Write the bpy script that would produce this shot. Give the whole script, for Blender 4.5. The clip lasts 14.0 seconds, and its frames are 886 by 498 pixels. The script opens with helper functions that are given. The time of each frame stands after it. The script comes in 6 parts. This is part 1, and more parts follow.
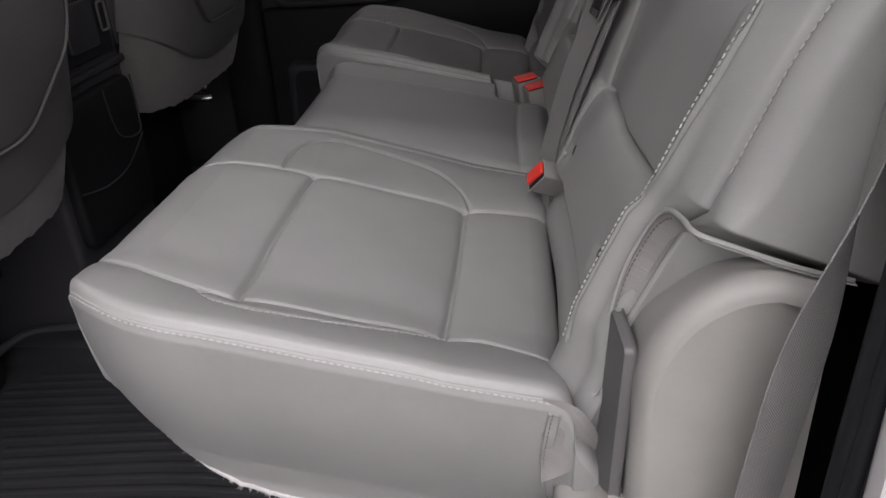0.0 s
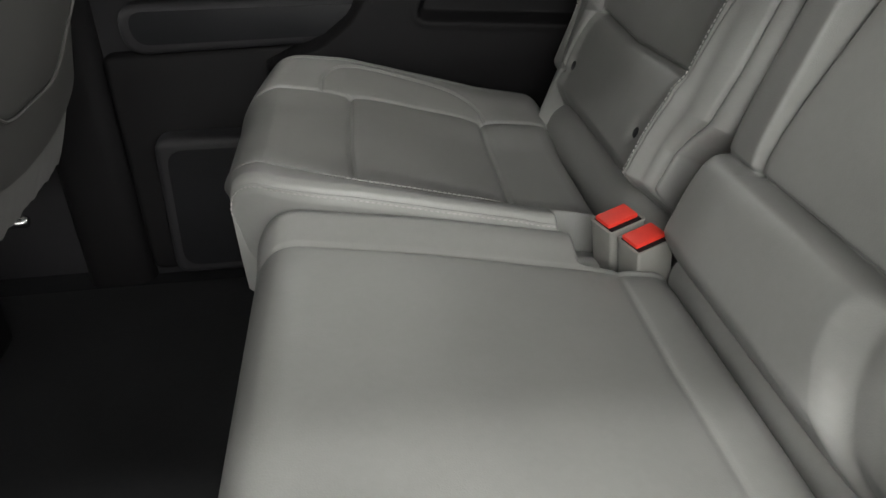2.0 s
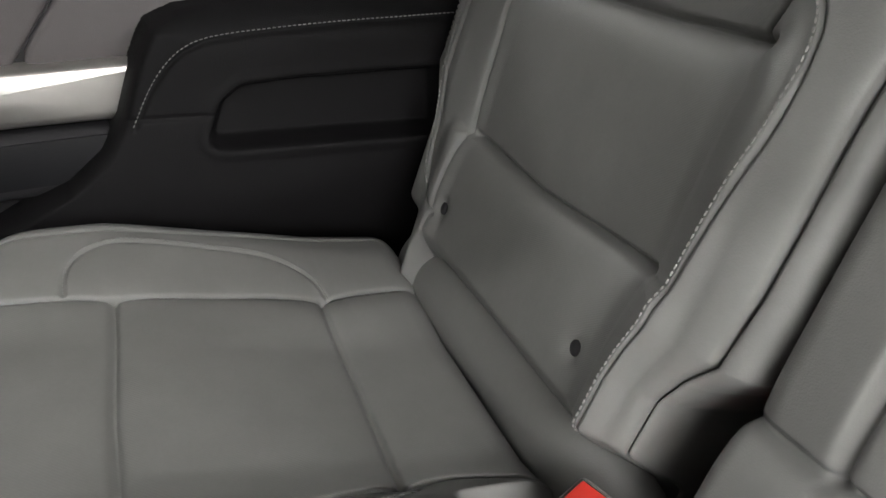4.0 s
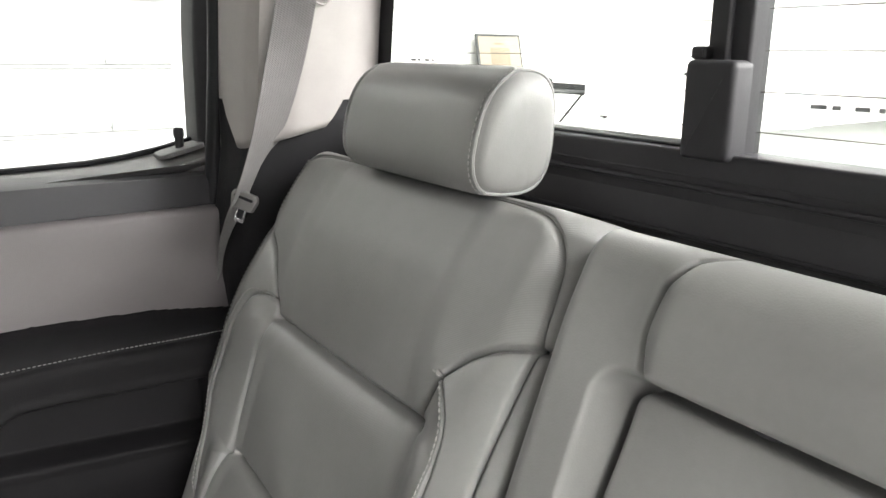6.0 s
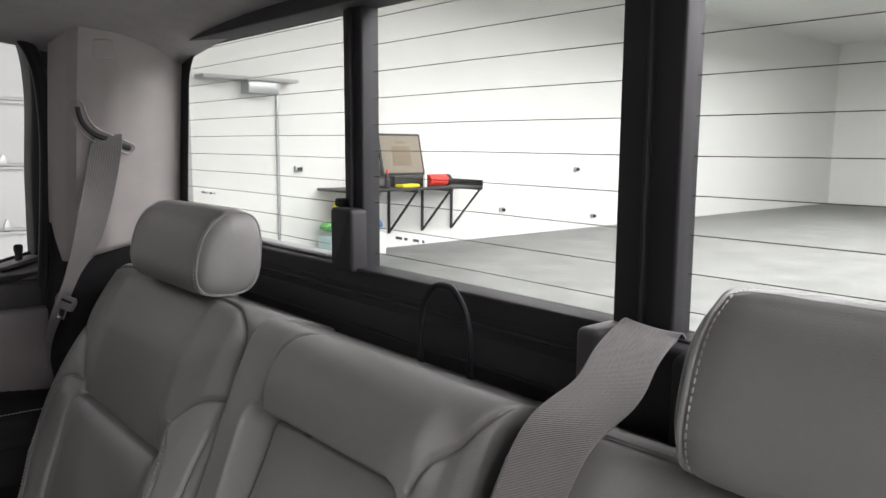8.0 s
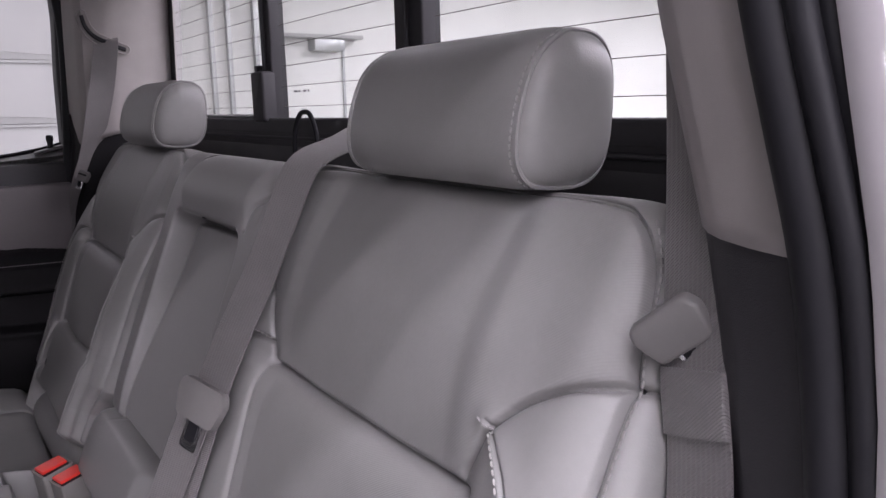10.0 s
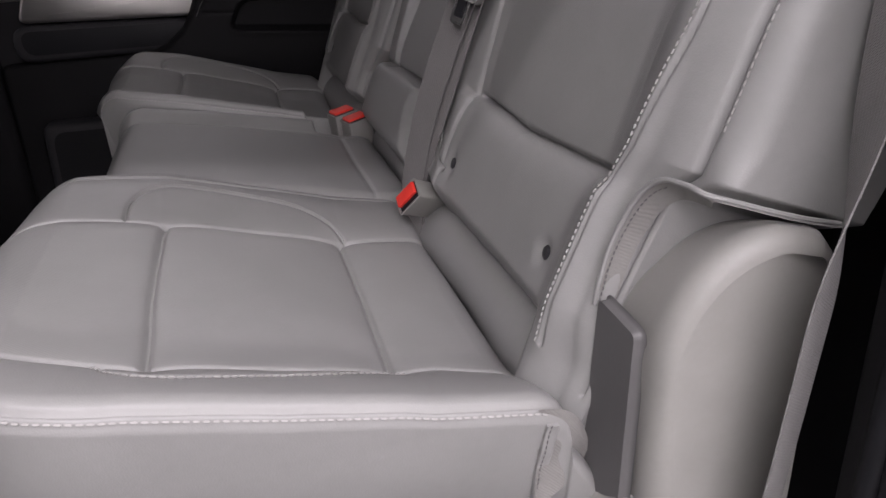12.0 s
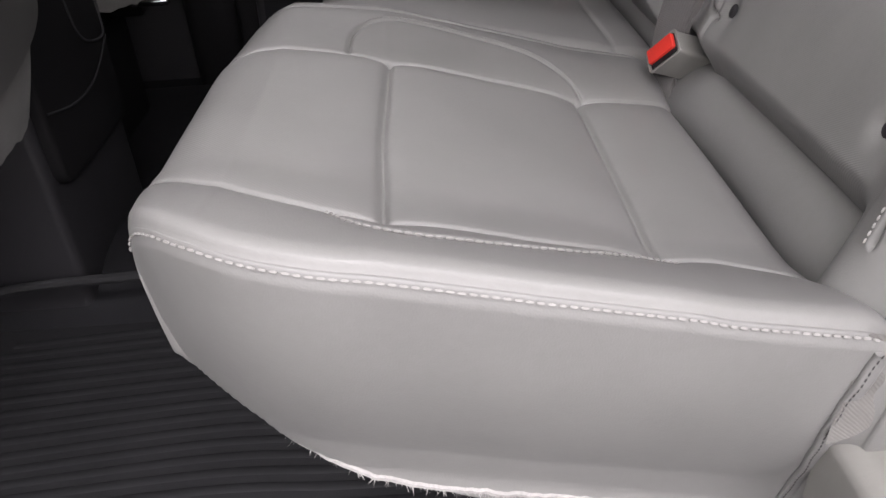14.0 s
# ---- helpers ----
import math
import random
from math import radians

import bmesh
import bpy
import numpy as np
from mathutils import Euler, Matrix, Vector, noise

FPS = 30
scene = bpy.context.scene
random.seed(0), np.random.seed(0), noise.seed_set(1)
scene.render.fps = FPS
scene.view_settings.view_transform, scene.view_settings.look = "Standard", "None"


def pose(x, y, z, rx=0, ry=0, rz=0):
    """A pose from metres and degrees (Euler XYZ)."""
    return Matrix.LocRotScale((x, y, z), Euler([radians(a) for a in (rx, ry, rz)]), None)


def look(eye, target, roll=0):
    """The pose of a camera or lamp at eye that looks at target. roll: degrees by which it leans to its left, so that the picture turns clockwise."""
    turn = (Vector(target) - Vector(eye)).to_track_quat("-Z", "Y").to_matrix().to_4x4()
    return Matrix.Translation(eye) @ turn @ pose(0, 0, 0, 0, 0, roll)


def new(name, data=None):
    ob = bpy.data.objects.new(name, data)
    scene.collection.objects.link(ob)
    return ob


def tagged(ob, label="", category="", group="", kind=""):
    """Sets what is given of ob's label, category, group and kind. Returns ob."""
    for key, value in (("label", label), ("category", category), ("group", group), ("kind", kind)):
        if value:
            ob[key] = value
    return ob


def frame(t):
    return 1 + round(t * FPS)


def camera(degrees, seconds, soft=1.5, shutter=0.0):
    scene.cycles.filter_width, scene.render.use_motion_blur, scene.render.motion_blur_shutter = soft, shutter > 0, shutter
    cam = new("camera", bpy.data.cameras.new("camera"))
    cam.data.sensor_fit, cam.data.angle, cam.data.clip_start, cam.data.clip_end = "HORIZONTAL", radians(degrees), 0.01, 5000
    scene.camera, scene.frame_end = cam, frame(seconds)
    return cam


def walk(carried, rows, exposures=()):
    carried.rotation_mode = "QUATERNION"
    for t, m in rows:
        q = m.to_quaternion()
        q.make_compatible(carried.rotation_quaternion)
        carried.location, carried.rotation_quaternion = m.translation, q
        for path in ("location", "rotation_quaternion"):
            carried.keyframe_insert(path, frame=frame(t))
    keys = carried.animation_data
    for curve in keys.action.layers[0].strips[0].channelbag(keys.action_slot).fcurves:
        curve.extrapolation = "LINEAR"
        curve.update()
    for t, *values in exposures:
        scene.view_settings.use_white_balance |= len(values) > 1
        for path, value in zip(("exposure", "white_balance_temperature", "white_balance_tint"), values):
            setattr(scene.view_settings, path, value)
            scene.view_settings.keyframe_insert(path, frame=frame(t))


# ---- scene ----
cam = camera(61.0, 14.0)
PATH = [
    (0, (-0.028, -0.468, 0.738), (-0.206, 1.299, -0.182), -3.2),
    (0.5, (-0.111, -0.334, 0.727), (-0.215, 1.437, -0.196), -3.1),
    (1, (-0.154, -0.155, 0.731), (-0.192, 1.612, -0.205), -2.9),
    (1.5, (-0.21, 0.024, 0.742), (-0.137, 1.773, -0.226), -2.2),
    (2, (-0.249, 0.242, 0.748), (-0.072, 1.956, -0.267), -1.7),
    (2.2, (-0.25, 0.327, 0.749), (-0.042, 2.034, -0.272), -1.8),
    (4.3, (-0.189, 0.622, 0.759), (0.537, 2.243, -0.158), -0.4),
    (4.5, (-0.186, 0.619, 0.77), (0.609, 2.238, -0.094), 0.1),
    (5, (-0.189, 0.591, 0.833), (0.754, 2.194, 0.1), 0.6),
    (5.5, (-0.166, 0.558, 0.893), (0.874, 2.159, 0.296), 0.4),
    (6, (-0.16, 0.5, 0.942), (0.945, 2.087, 0.434), 0.6),
    (6.5, (-0.166, 0.413, 0.975), (0.984, 1.992, 0.546), 0.5),
    (7, (-0.166, 0.321, 0.998), (1.04, 1.879, 0.651), 0.6),
    (7.5, (-0.162, 0.224, 1.023), (1.113, 1.736, 0.726), 0.4),
    (7.7, (-0.161, 0.178, 1.02), (1.141, 1.672, 0.752), 0.5),
    (9.8, (-0.093, -0.215, 0.897), (1.089, 1.357, 0.532), -0.9),
    (10, (-0.105, -0.264, 0.879), (1.015, 1.351, 0.509), -1.1),
    (10.5, (-0.121, -0.343, 0.822), (0.835, 1.363, 0.405), -1.3),
    (11, (-0.133, -0.372, 0.764), (0.648, 1.386, 0.214), -1.9),
    (11.5, (-0.151, -0.392, 0.719), (0.468, 1.379, 0.025), -2.4),
    (12, (-0.179, -0.406, 0.687), (0.298, 1.356, -0.131), -2.8),
    (12.5, (-0.194, -0.406, 0.677), (0.156, 1.342, -0.232), -3.0),
    (13, (-0.211, -0.407, 0.67), (0.031, 1.325, -0.299), -3.1),
    (13.5, (-0.236, -0.388, 0.639), (-0.103, 1.318, -0.396), -3.2),
    (14, (-0.236, -0.305, 0.635), (-0.216, 1.37, -0.457), -3.6),
]
EXPOSURES = [(0.0, -0.45, 6300, 18), (0.5, -0.02, 6320, 15), (1.0, 0.2, 6350, 12), (1.5, 0.6, 6400, 8), (2.2, 0.85, 6450, 6), (4.3, 1.45, 6400, 9), (5.0, 2.05, 6400, 9), (5.5, 2.2, 6400, 9), (6.5, 1.7, 6400, 9), (7.0, 1.2, 6400, 10), (7.7, 0.7, 6350, 13),
             (9.8, 0.42, 6050, 29), (10.5, 0.15, 6080, 28), (11.5, -0.25, 6200, 25), (12.5, -0.3, 6350, 20), (14.0, -0.1, 6350, 18)]
walk(cam, [(t, look(e, g, r)) for t, e, g, r in PATH], EXPOSURES)

# ---------------------------------------------------------------- light
world = bpy.data.worlds.new("world")
scene.world = world
world.use_nodes = True
world.node_tree.nodes["Background"].inputs[0].default_value = (0.9, 0.95, 1.0, 1)
world.node_tree.nodes["Background"].inputs[1].default_value = 0.05


def area_lamp(name, x, y, z, sx, sy, watts, colour=(1.0, 0.98, 0.95), aim=None):
    d = bpy.data.lights.new(name, "AREA")
    d.shape, d.size, d.size_y, d.energy, d.color = "RECTANGLE", sx, sy, watts, colour
    o = new(name, d)
    o.matrix_world = look((x, y, z), aim if aim else (x, y + 0.001, z - 1))
    return o


# rows of narrow unseen ceiling tubes of the workshop, lengthwise beside the open door and round the vehicle
# near rows follow the roof's shadow edge; outer ones added for the far seats
for x, y, wide, watts in ((2.6, -1.55, 0.14, 260), (2.6, -2.25, 0.14, 330), (1.6, -3.95, 0.14, 330), (0.5, -5.65, 0.14, 330), (0.5, -7.6, 0.3, 420), (0.5, -10.0, 0.5, 600)):
    area_lamp("unseen_workshop_light", x, y, 3.6, 10.0, wide, watts)
# unseen lamps added to brighten the room outside the windows
area_lamp("unseen_workshop_light", 0.5, 5.6, 3.6, 7.0, 0.8, 80)
area_lamp("unseen_workshop_light", 13.0, 6.0, 3.6, 15.0, 1.2, 800)
# fill lamp added, aimed through the windscreen opening at the backrests
area_lamp("unseen_workshop_light", -8.7, 0.7, 3.4, 0.3, 8.0, 300, aim=(0.0, 0.7, 0.6))
# added to brighten the distant walls
area_lamp("unseen_workshop_light", 10.5, -1.0, 3.6, 9.0, 1.0, 420)

# ---------------------------------------------------------------- materials


def material(name, rgb, rough=0.5, metal=0.0, spec=0.5, noise=0.12, scale=60.0, bump=0.0, bump_scale=900.0, kind="", sheen=0.0,
             dirt=0.06, coat=0.0):
    """Principled surface with fine grain and broad wear; kind adds a weave, perforation, ribs or fibres."""
    m = bpy.data.materials.new(name)
    m.use_nodes = True
    t = m.node_tree
    b = t.nodes["Principled BSDF"]
    b.inputs["Roughness"].default_value = rough
    b.inputs["Metallic"].default_value = metal
    b.inputs["Specular IOR Level"].default_value = spec
    b.inputs["Sheen Weight"].default_value = sheen
    b.inputs["Coat Weight"].default_value = coat
    tc = t.nodes.new("ShaderNodeTexCoord")

    def add(kind_, **kw):
        n = t.nodes.new(kind_)
        for k, v in kw.items():
            n.inputs[k].default_value = v
        return n

    fine = add("ShaderNodeTexNoise", Scale=scale, Detail=5.0, Roughness=0.6)
    broad = add("ShaderNodeTexNoise", Scale=max(1.5, scale / 14), Detail=3.0)
    t.links.new(tc.outputs["Object"], fine.inputs["Vector"])
    t.links.new(tc.outputs["Object"], broad.inputs["Vector"])
    mix1 = t.nodes.new("ShaderNodeMix")
    mix1.data_type = "RGBA"
    mix1.inputs[6].default_value = (*[c * (1 - noise) for c in rgb], 1)
    mix1.inputs[7].default_value = (*[min(1, c * (1 + noise)) for c in rgb], 1)
    t.links.new(fine.outputs["Fac"], mix1.inputs[0])
    mix2 = t.nodes.new("ShaderNodeMix")
    mix2.data_type = "RGBA"
    mix2.blend_type = "MULTIPLY"
    mix2.inputs[0].default_value = 1.0
    ramp = t.nodes.new("ShaderNodeMapRange")
    ramp.inputs[1].default_value, ramp.inputs[2].default_value = 0.3, 0.7
    ramp.inputs[3].default_value, ramp.inputs[4].default_value = 1 - dirt, 1 + dirt
    t.links.new(broad.outputs["Fac"], ramp.inputs[0])
    grey = t.nodes.new("ShaderNodeCombineColor")
    for i in range(3):
        t.links.new(ramp.outputs[0], grey.inputs[i])
    t.links.new(mix1.outputs[2], mix2.inputs[6])
    t.links.new(grey.outputs[0], mix2.inputs[7])
    t.links.new(mix2.outputs[2], b.inputs["Base Color"])
    rr = t.nodes.new("ShaderNodeMapRange")
    rr.inputs[3].default_value, rr.inputs[4].default_value = max(0.02, rough - 0.07), min(1, rough + 0.07)
    t.links.new(broad.outputs["Fac"], rr.inputs[0])
    t.links.new(rr.outputs[0], b.inputs["Roughness"])
    if bump > 0:
        bp = t.nodes.new("ShaderNodeBump")
        bp.inputs["Strength"].default_value = bump
        bp.inputs["Distance"].default_value = 0.0006
        if kind == "weave":
            w = t.nodes.new("ShaderNodeTexWave")
            w.wave_type, w.bands_direction = "BANDS", "Z"
            w.inputs["Scale"].default_value = bump_scale
            w.inputs["Distortion"].default_value = 0.3
            t.links.new(tc.outputs["Object"], w.inputs["Vector"])
            t.links.new(w.outputs["Fac"], bp.inputs["Height"])
        elif kind == "twill":
            w = t.nodes.new("ShaderNodeTexWave")
            w.wave_type, w.bands_direction = "BANDS", "DIAGONAL"
            w.inputs["Scale"].default_value = bump_scale
            w.inputs["Distortion"].default_value = 0.6
            w.inputs["Detail Scale"].default_value = 3.0
            t.links.new(tc.outputs["Object"], w.inputs["Vector"])
            t.links.new(w.outputs["Fac"], bp.inputs["Height"])
        elif kind == "cells":
            w = add("ShaderNodeTexVoronoi", Scale=bump_scale)
            t.links.new(tc.outputs["Object"], w.inputs["Vector"])
            t.links.new(w.outputs["Distance"], bp.inputs["Height"])
        else:
            w = add("ShaderNodeTexNoise", Scale=bump_scale, Detail=3.0)
            t.links.new(tc.outputs["Object"], w.inputs["Vector"])
            t.links.new(w.outputs["Fac"], bp.inputs["Height"])
        t.links.new(bp.outputs["Normal"], b.inputs["Normal"])
    return m


LEATHER = material("seat_leather", (0.22, 0.217, 0.212), 0.42, spec=0.45, noise=0.05, scale=140, bump=0.13, bump_scale=750, kind="cells", dirt=0.05)
PERF = material("perforated_leather", (0.213, 0.21, 0.205), 0.47, spec=0.4, noise=0.05, scale=300, bump=0.13, bump_scale=230, kind="twill", dirt=0.05)
CLOTH = material("lining_cloth", (0.185, 0.178, 0.17), 0.85, noise=0.1, scale=400, bump=0.3, bump_scale=220, kind="twill")
THREAD = material("pale_thread", (0.29, 0.283, 0.272), 0.6, noise=0.1, scale=900)
PLASTIC = material("grey_trim_plastic", (0.235, 0.228, 0.215), 0.5, noise=0.05, scale=260, bump=0.3, bump_scale=1400)
DARKPLAS = material("dark_grey_plastic", (0.085, 0.082, 0.082), 0.5, noise=0.06, scale=260, bump=0.3, bump_scale=1400)
BLACK = material("black_trim_plastic", (0.026, 0.025, 0.028), 0.55, noise=0.1, scale=240, bump=0.35, bump_scale=1200, spec=0.38)
BLACKSOFT = material("black_soft_trim", (0.011, 0.0105, 0.0115), 0.62, noise=0.08, scale=200, bump=0.4, bump_scale=900, kind="cells", spec=0.14)
RUBBER = material("rubber_seal", (0.014, 0.014, 0.016), 0.5, noise=0.1, scale=150, spec=0.16)
MAT = material("rubber_mat", (0.026, 0.026, 0.028), 0.6, noise=0.15, scale=90, bump=0.4, bump_scale=600, dirt=0.15, spec=0.12)
CARPET = material("black_carpet", (0.018, 0.018, 0.02), 0.95, noise=0.35, scale=500, bump=1.0, bump_scale=700, spec=0.12)
GREYCARPET = material("grey_seat_carpet", (0.105, 0.101, 0.096), 0.95, noise=0.3, scale=450, bump=1.0, bump_scale=600, sheen=0.1)
# seat leather with a darker base that carries the shade on the front seats
SHADEDLEATHER = material("front_seat_back_leather_shaded", (0.075, 0.073, 0.071), 0.5, noise=0.05, scale=140, bump=0.3, bump_scale=800, kind="cells")
DOORCLOTH = material("door_insert_vinyl", (0.105, 0.094, 0.096), 0.55, noise=0.05, scale=140, bump=0.3, bump_scale=800, kind="cells")
PILLAR = material("pillar_trim_plastic", (0.285, 0.263, 0.256), 0.6, noise=0.04, scale=260, bump=0.25, bump_scale=1500)
HEADLINER = material("headliner_fabric", (0.3, 0.285, 0.285), 0.95, noise=0.12, scale=400, bump=0.5, bump_scale=900)
WEBBING = material("belt_webbing", (0.155, 0.147, 0.145), 0.55, noise=0.15, scale=500, bump=0.5, bump_scale=260, kind="twill", sheen=0.1)
RED = material("red_button_plastic", (0.78, 0.045, 0.03), 0.4, noise=0.05, scale=200)
GRIP = material("latch_plate_plastic", (0.15, 0.145, 0.14), 0.5, noise=0.05, scale=260, bump=0.3, bump_scale=1400)
CHROME = material("bright_steel", (0.75, 0.75, 0.76), 0.18, metal=1.0, noise=0.05, scale=100)
SATIN = material("satin_silver_plastic", (0.62, 0.6, 0.58), 0.3, metal=0.9, noise=0.03, scale=100)
PAINT = material("silver_body_paint", (0.36, 0.345, 0.352), 0.35, metal=0.0, noise=0.03, scale=200, coat=0.6)
FELT = material("pale_felt", (0.34, 0.33, 0.32), 0.95, noise=0.3, scale=450, bump=1.0, bump_scale=600)
WHITEWALL = material("white_wall_paint", (0.8, 0.8, 0.78), 0.7, noise=0.02, scale=8, bump=0.2, bump_scale=120, dirt=0.03)
WHITEDOOR = material("white_steel_door", (0.42, 0.42, 0.415), 0.45, noise=0.02, scale=20, bump=0.15, bump_scale=160, dirt=0.03)
CONCRETE = material("grey_concrete", (0.2, 0.2, 0.195), 0.6, noise=0.18, scale=14, bump=0.4, bump_scale=90, dirt=0.2)
STEELGREY = material("galvanised_steel", (0.45, 0.46, 0.46), 0.4, metal=0.8, noise=0.1, scale=60)
DARKMETAL = material("dark_painted_metal", (0.03, 0.03, 0.032), 0.5, noise=0.1, scale=50)
PAPER = material("tan_poster_paper", (0.24, 0.19, 0.14), 0.8, noise=0.1, scale=20)
PAPERLIGHT = material("cream_paper", (0.3, 0.26, 0.21), 0.8, noise=0.06, scale=30)
YELLOW = material("yellow_cloth", (0.8, 0.68, 0.02), 0.8, noise=0.1, scale=50)
TEAL = material("teal_cloth", (0.06, 0.3, 0.33), 0.85, noise=0.25, scale=30)
BLUE = material("blue_cloth", (0.1, 0.18, 0.4), 0.85, noise=0.25, scale=30)
GREENC = material("green_cloth", (0.12, 0.35, 0.1), 0.85, noise=0.25, scale=30)
TUB = material("translucent_tub_plastic", (0.5, 0.68, 0.68), 0.35, noise=0.05, scale=20)
PALE = material("pale_tub_plastic", (0.7, 0.72, 0.7), 0.4, noise=0.05, scale=20)
ETCH = material("etched_glass_mark", (0.3, 0.3, 0.3), 0.6, noise=0.1, scale=80)
WIRE = material("heater_line", (0.05, 0.035, 0.03), 0.5, noise=0.1, scale=80)


def glass_material():
    m = bpy.data.materials.new("window_glass")
    m.use_nodes = True
    t = m.node_tree
    t.nodes.clear()
    out = t.nodes.new("ShaderNodeOutputMaterial")
    mix = t.nodes.new("ShaderNodeMixShader")
    tr = t.nodes.new("ShaderNodeBsdfTransparent")
    tr.inputs[0].default_value = (0.93, 0.95, 0.93, 1)
    gl = t.nodes.new("ShaderNodeBsdfGlossy")
    gl.inputs["Roughness"].default_value = 0.02
    fr = t.nodes.new("ShaderNodeLayerWeight")
    fr.inputs[0].default_value = 0.5
    pw = t.nodes.new("ShaderNodeMath")
    pw.operation = "POWER"
    pw.inputs[1].default_value = 4.0
    sc = t.nodes.new("ShaderNodeMapRange")
    sc.inputs[3].default_value, sc.inputs[4].default_value = 0.025, 0.5
    t.links.new(fr.outputs["Facing"], pw.inputs[0])
    t.links.new(pw.outputs[0], sc.inputs[0])
    t.links.new(sc.outputs[0], mix.inputs[0])
    t.links.new(tr.outputs[0], mix.inputs[1])
    t.links.new(gl.outputs[0], mix.inputs[2])
    t.links.new(mix.outputs[0], out.inputs[0])
    return m


GLASS = glass_material()

# ---------------------------------------------------------------- building helpers


def thing(name, base=(0, 0, 0), label="", category="", group="", kind=""):
    o = new(name)
    o.empty_display_size = 0.05
    o.location = base
    return tagged(o, label, category, group, kind)


def part(name, verts, faces, mat, parent=None, label="", smooth=True, normals=None, flip=False):
    """One mesh object from world coordinates, under a thing or a part."""
    me = bpy.data.meshes.new(name)
    base = Vector((0, 0, 0))
    o = parent
    while o is not None:
        base += Vector(o.location)
        o = o.parent
    if flip:
        faces = [tuple(reversed(f)) for f in faces]
    me.from_pydata([tuple(Vector(v) - base) for v in verts], [], [tuple(f) for f in faces])
    me.materials.append(mat)
    me.validate()
    if smooth:
        me.shade_smooth()
        for f in me.polygons:
            f.use_smooth = f.loop_total < 9
        if normals is None:
            me.set_sharp_from_angle(angle=radians(40))
        else:
            me.normals_split_custom_set_from_vertices([tuple(n) for n in normals])
    ob = new(name, me)
    ob.parent = parent
    if label:
        ob["label"] = label
    return ob


def join(*pieces):
    """Several (verts, faces) as one."""
    vs, fs = [], []
    for v, f in pieces:
        k = len(vs)
        vs += list(v)
        fs += [tuple(i + k for i in q) for q in f]
    return vs, fs


def rounded(corners, r, n=5):
    """Polygon with rounded corners; r: one radius or one a corner."""
    out, k = [], len(corners)
    for i in range(k):
        p0, p, p1 = (Vector(corners[j % k]) for j in (i - 1, i, i + 1))
        rad = r[i] if isinstance(r, (list, tuple)) else r
        a, b = (p0 - p), (p1 - p)
        la, lb = a.length, b.length
        a.normalize(), b.normalize()
        ang = a.angle(b)
        d = min(rad / max(1e-6, math.tan(ang / 2)), la * 0.49, lb * 0.49)
        q0, q1 = p + a * d, p + b * d
        for j in range(n + 1):
            t = j / n
            out.append(q0 * (1 - t) ** 2 + p * 2 * t * (1 - t) + q1 * t * t)
    return [(q.x, q.y) for q in out]


def slab(poly, place, thick, bevel=0.004, seg=3):
    """A plate: polygon (a, b), counter-clockwise seen from its front; place(a, b, c) gives world points, c the height over the polygon."""
    p = np.array(poly, float)
    nxt, prv = np.roll(p, -1, 0), np.roll(p, 1, 0)
    e1, e0 = nxt - p, p - prv
    n1 = np.stack([e1[:, 1], -e1[:, 0]], 1) / np.maximum(1e-9, np.linalg.norm(e1, axis=1))[:, None]
    n0 = np.stack([e0[:, 1], -e0[:, 0]], 1) / np.maximum(1e-9, np.linalg.norm(e0, axis=1))[:, None]
    nn = n1 + n0
    nn /= np.maximum(0.4, np.linalg.norm(nn, axis=1))[:, None] ** 2 / np.maximum(1e-9, np.linalg.norm(nn, axis=1))[:, None] * 1.0
    nn /= np.maximum(1e-9, np.linalg.norm(nn, axis=1))[:, None]
    rings = [(0.0, 0.0)] + [(bevel * (1 - math.cos(a)), thick - bevel + bevel * math.sin(a)) for a in np.linspace(0, math.pi / 2, seg + 1)]
    vs, fs, k = [], [], len(p)
    for ins, c in rings:
        for q in p - nn * ins:
            vs.append(place(q[0], q[1], c))
    for i in range(len(rings) - 1):
        for j in range(k):
            a, b = i * k + j, i * k + (j + 1) % k
            fs.append((a, b, b + k, a + k))
    fs.append(tuple(range((len(rings) - 1) * k, len(rings) * k)))
    fs.append(tuple(reversed(range(k))))
    return vs, fs


def box(x0, x1, y0, y1, z0, z1, r=0.004, seg=2):
    bm = bmesh.new()
    bmesh.ops.create_cube(bm, size=1)
    for v in bm.verts:
        v.co = Vector(((x0 + x1) / 2 + v.co.x * (x1 - x0), (y0 + y1) / 2 + v.co.y * (y1 - y0), (z0 + z1) / 2 + v.co.z * (z1 - z0)))
    if r > 0:
        bmesh.ops.bevel(bm, geom=bm.edges[:], offset=r, segments=seg, affect="EDGES", profile=0.5)
    bm.verts.index_update()
    out = [tuple(v.co) for v in bm.verts], [tuple(v.index for v in f.verts) for f in bm.faces]
    bm.free()
    return out


def turned(vf, m):
    return [tuple(m @ Vector(v)) for v in vf[0]], vf[1]


def curve(points, n=8, closed=False):
    """Smooth line through a few points."""
    p = [Vector(q) for q in points]
    out, k = [], len(p)
    for i in range(k if closed else k - 1):
        a, b, c, d = (p[j % k] if closed else p[min(max(j, 0), k - 1)] for j in (i - 1, i, i + 1, i + 2))
        for j in range(n):
            t = j / n
            out.append(0.5 * (2 * b + (c - a) * t + (2 * a - 5 * b + 4 * c - d) * t * t + (3 * b - a - 3 * c + d) * t ** 3))
    if not closed:
        out.append(p[-1])
    return out


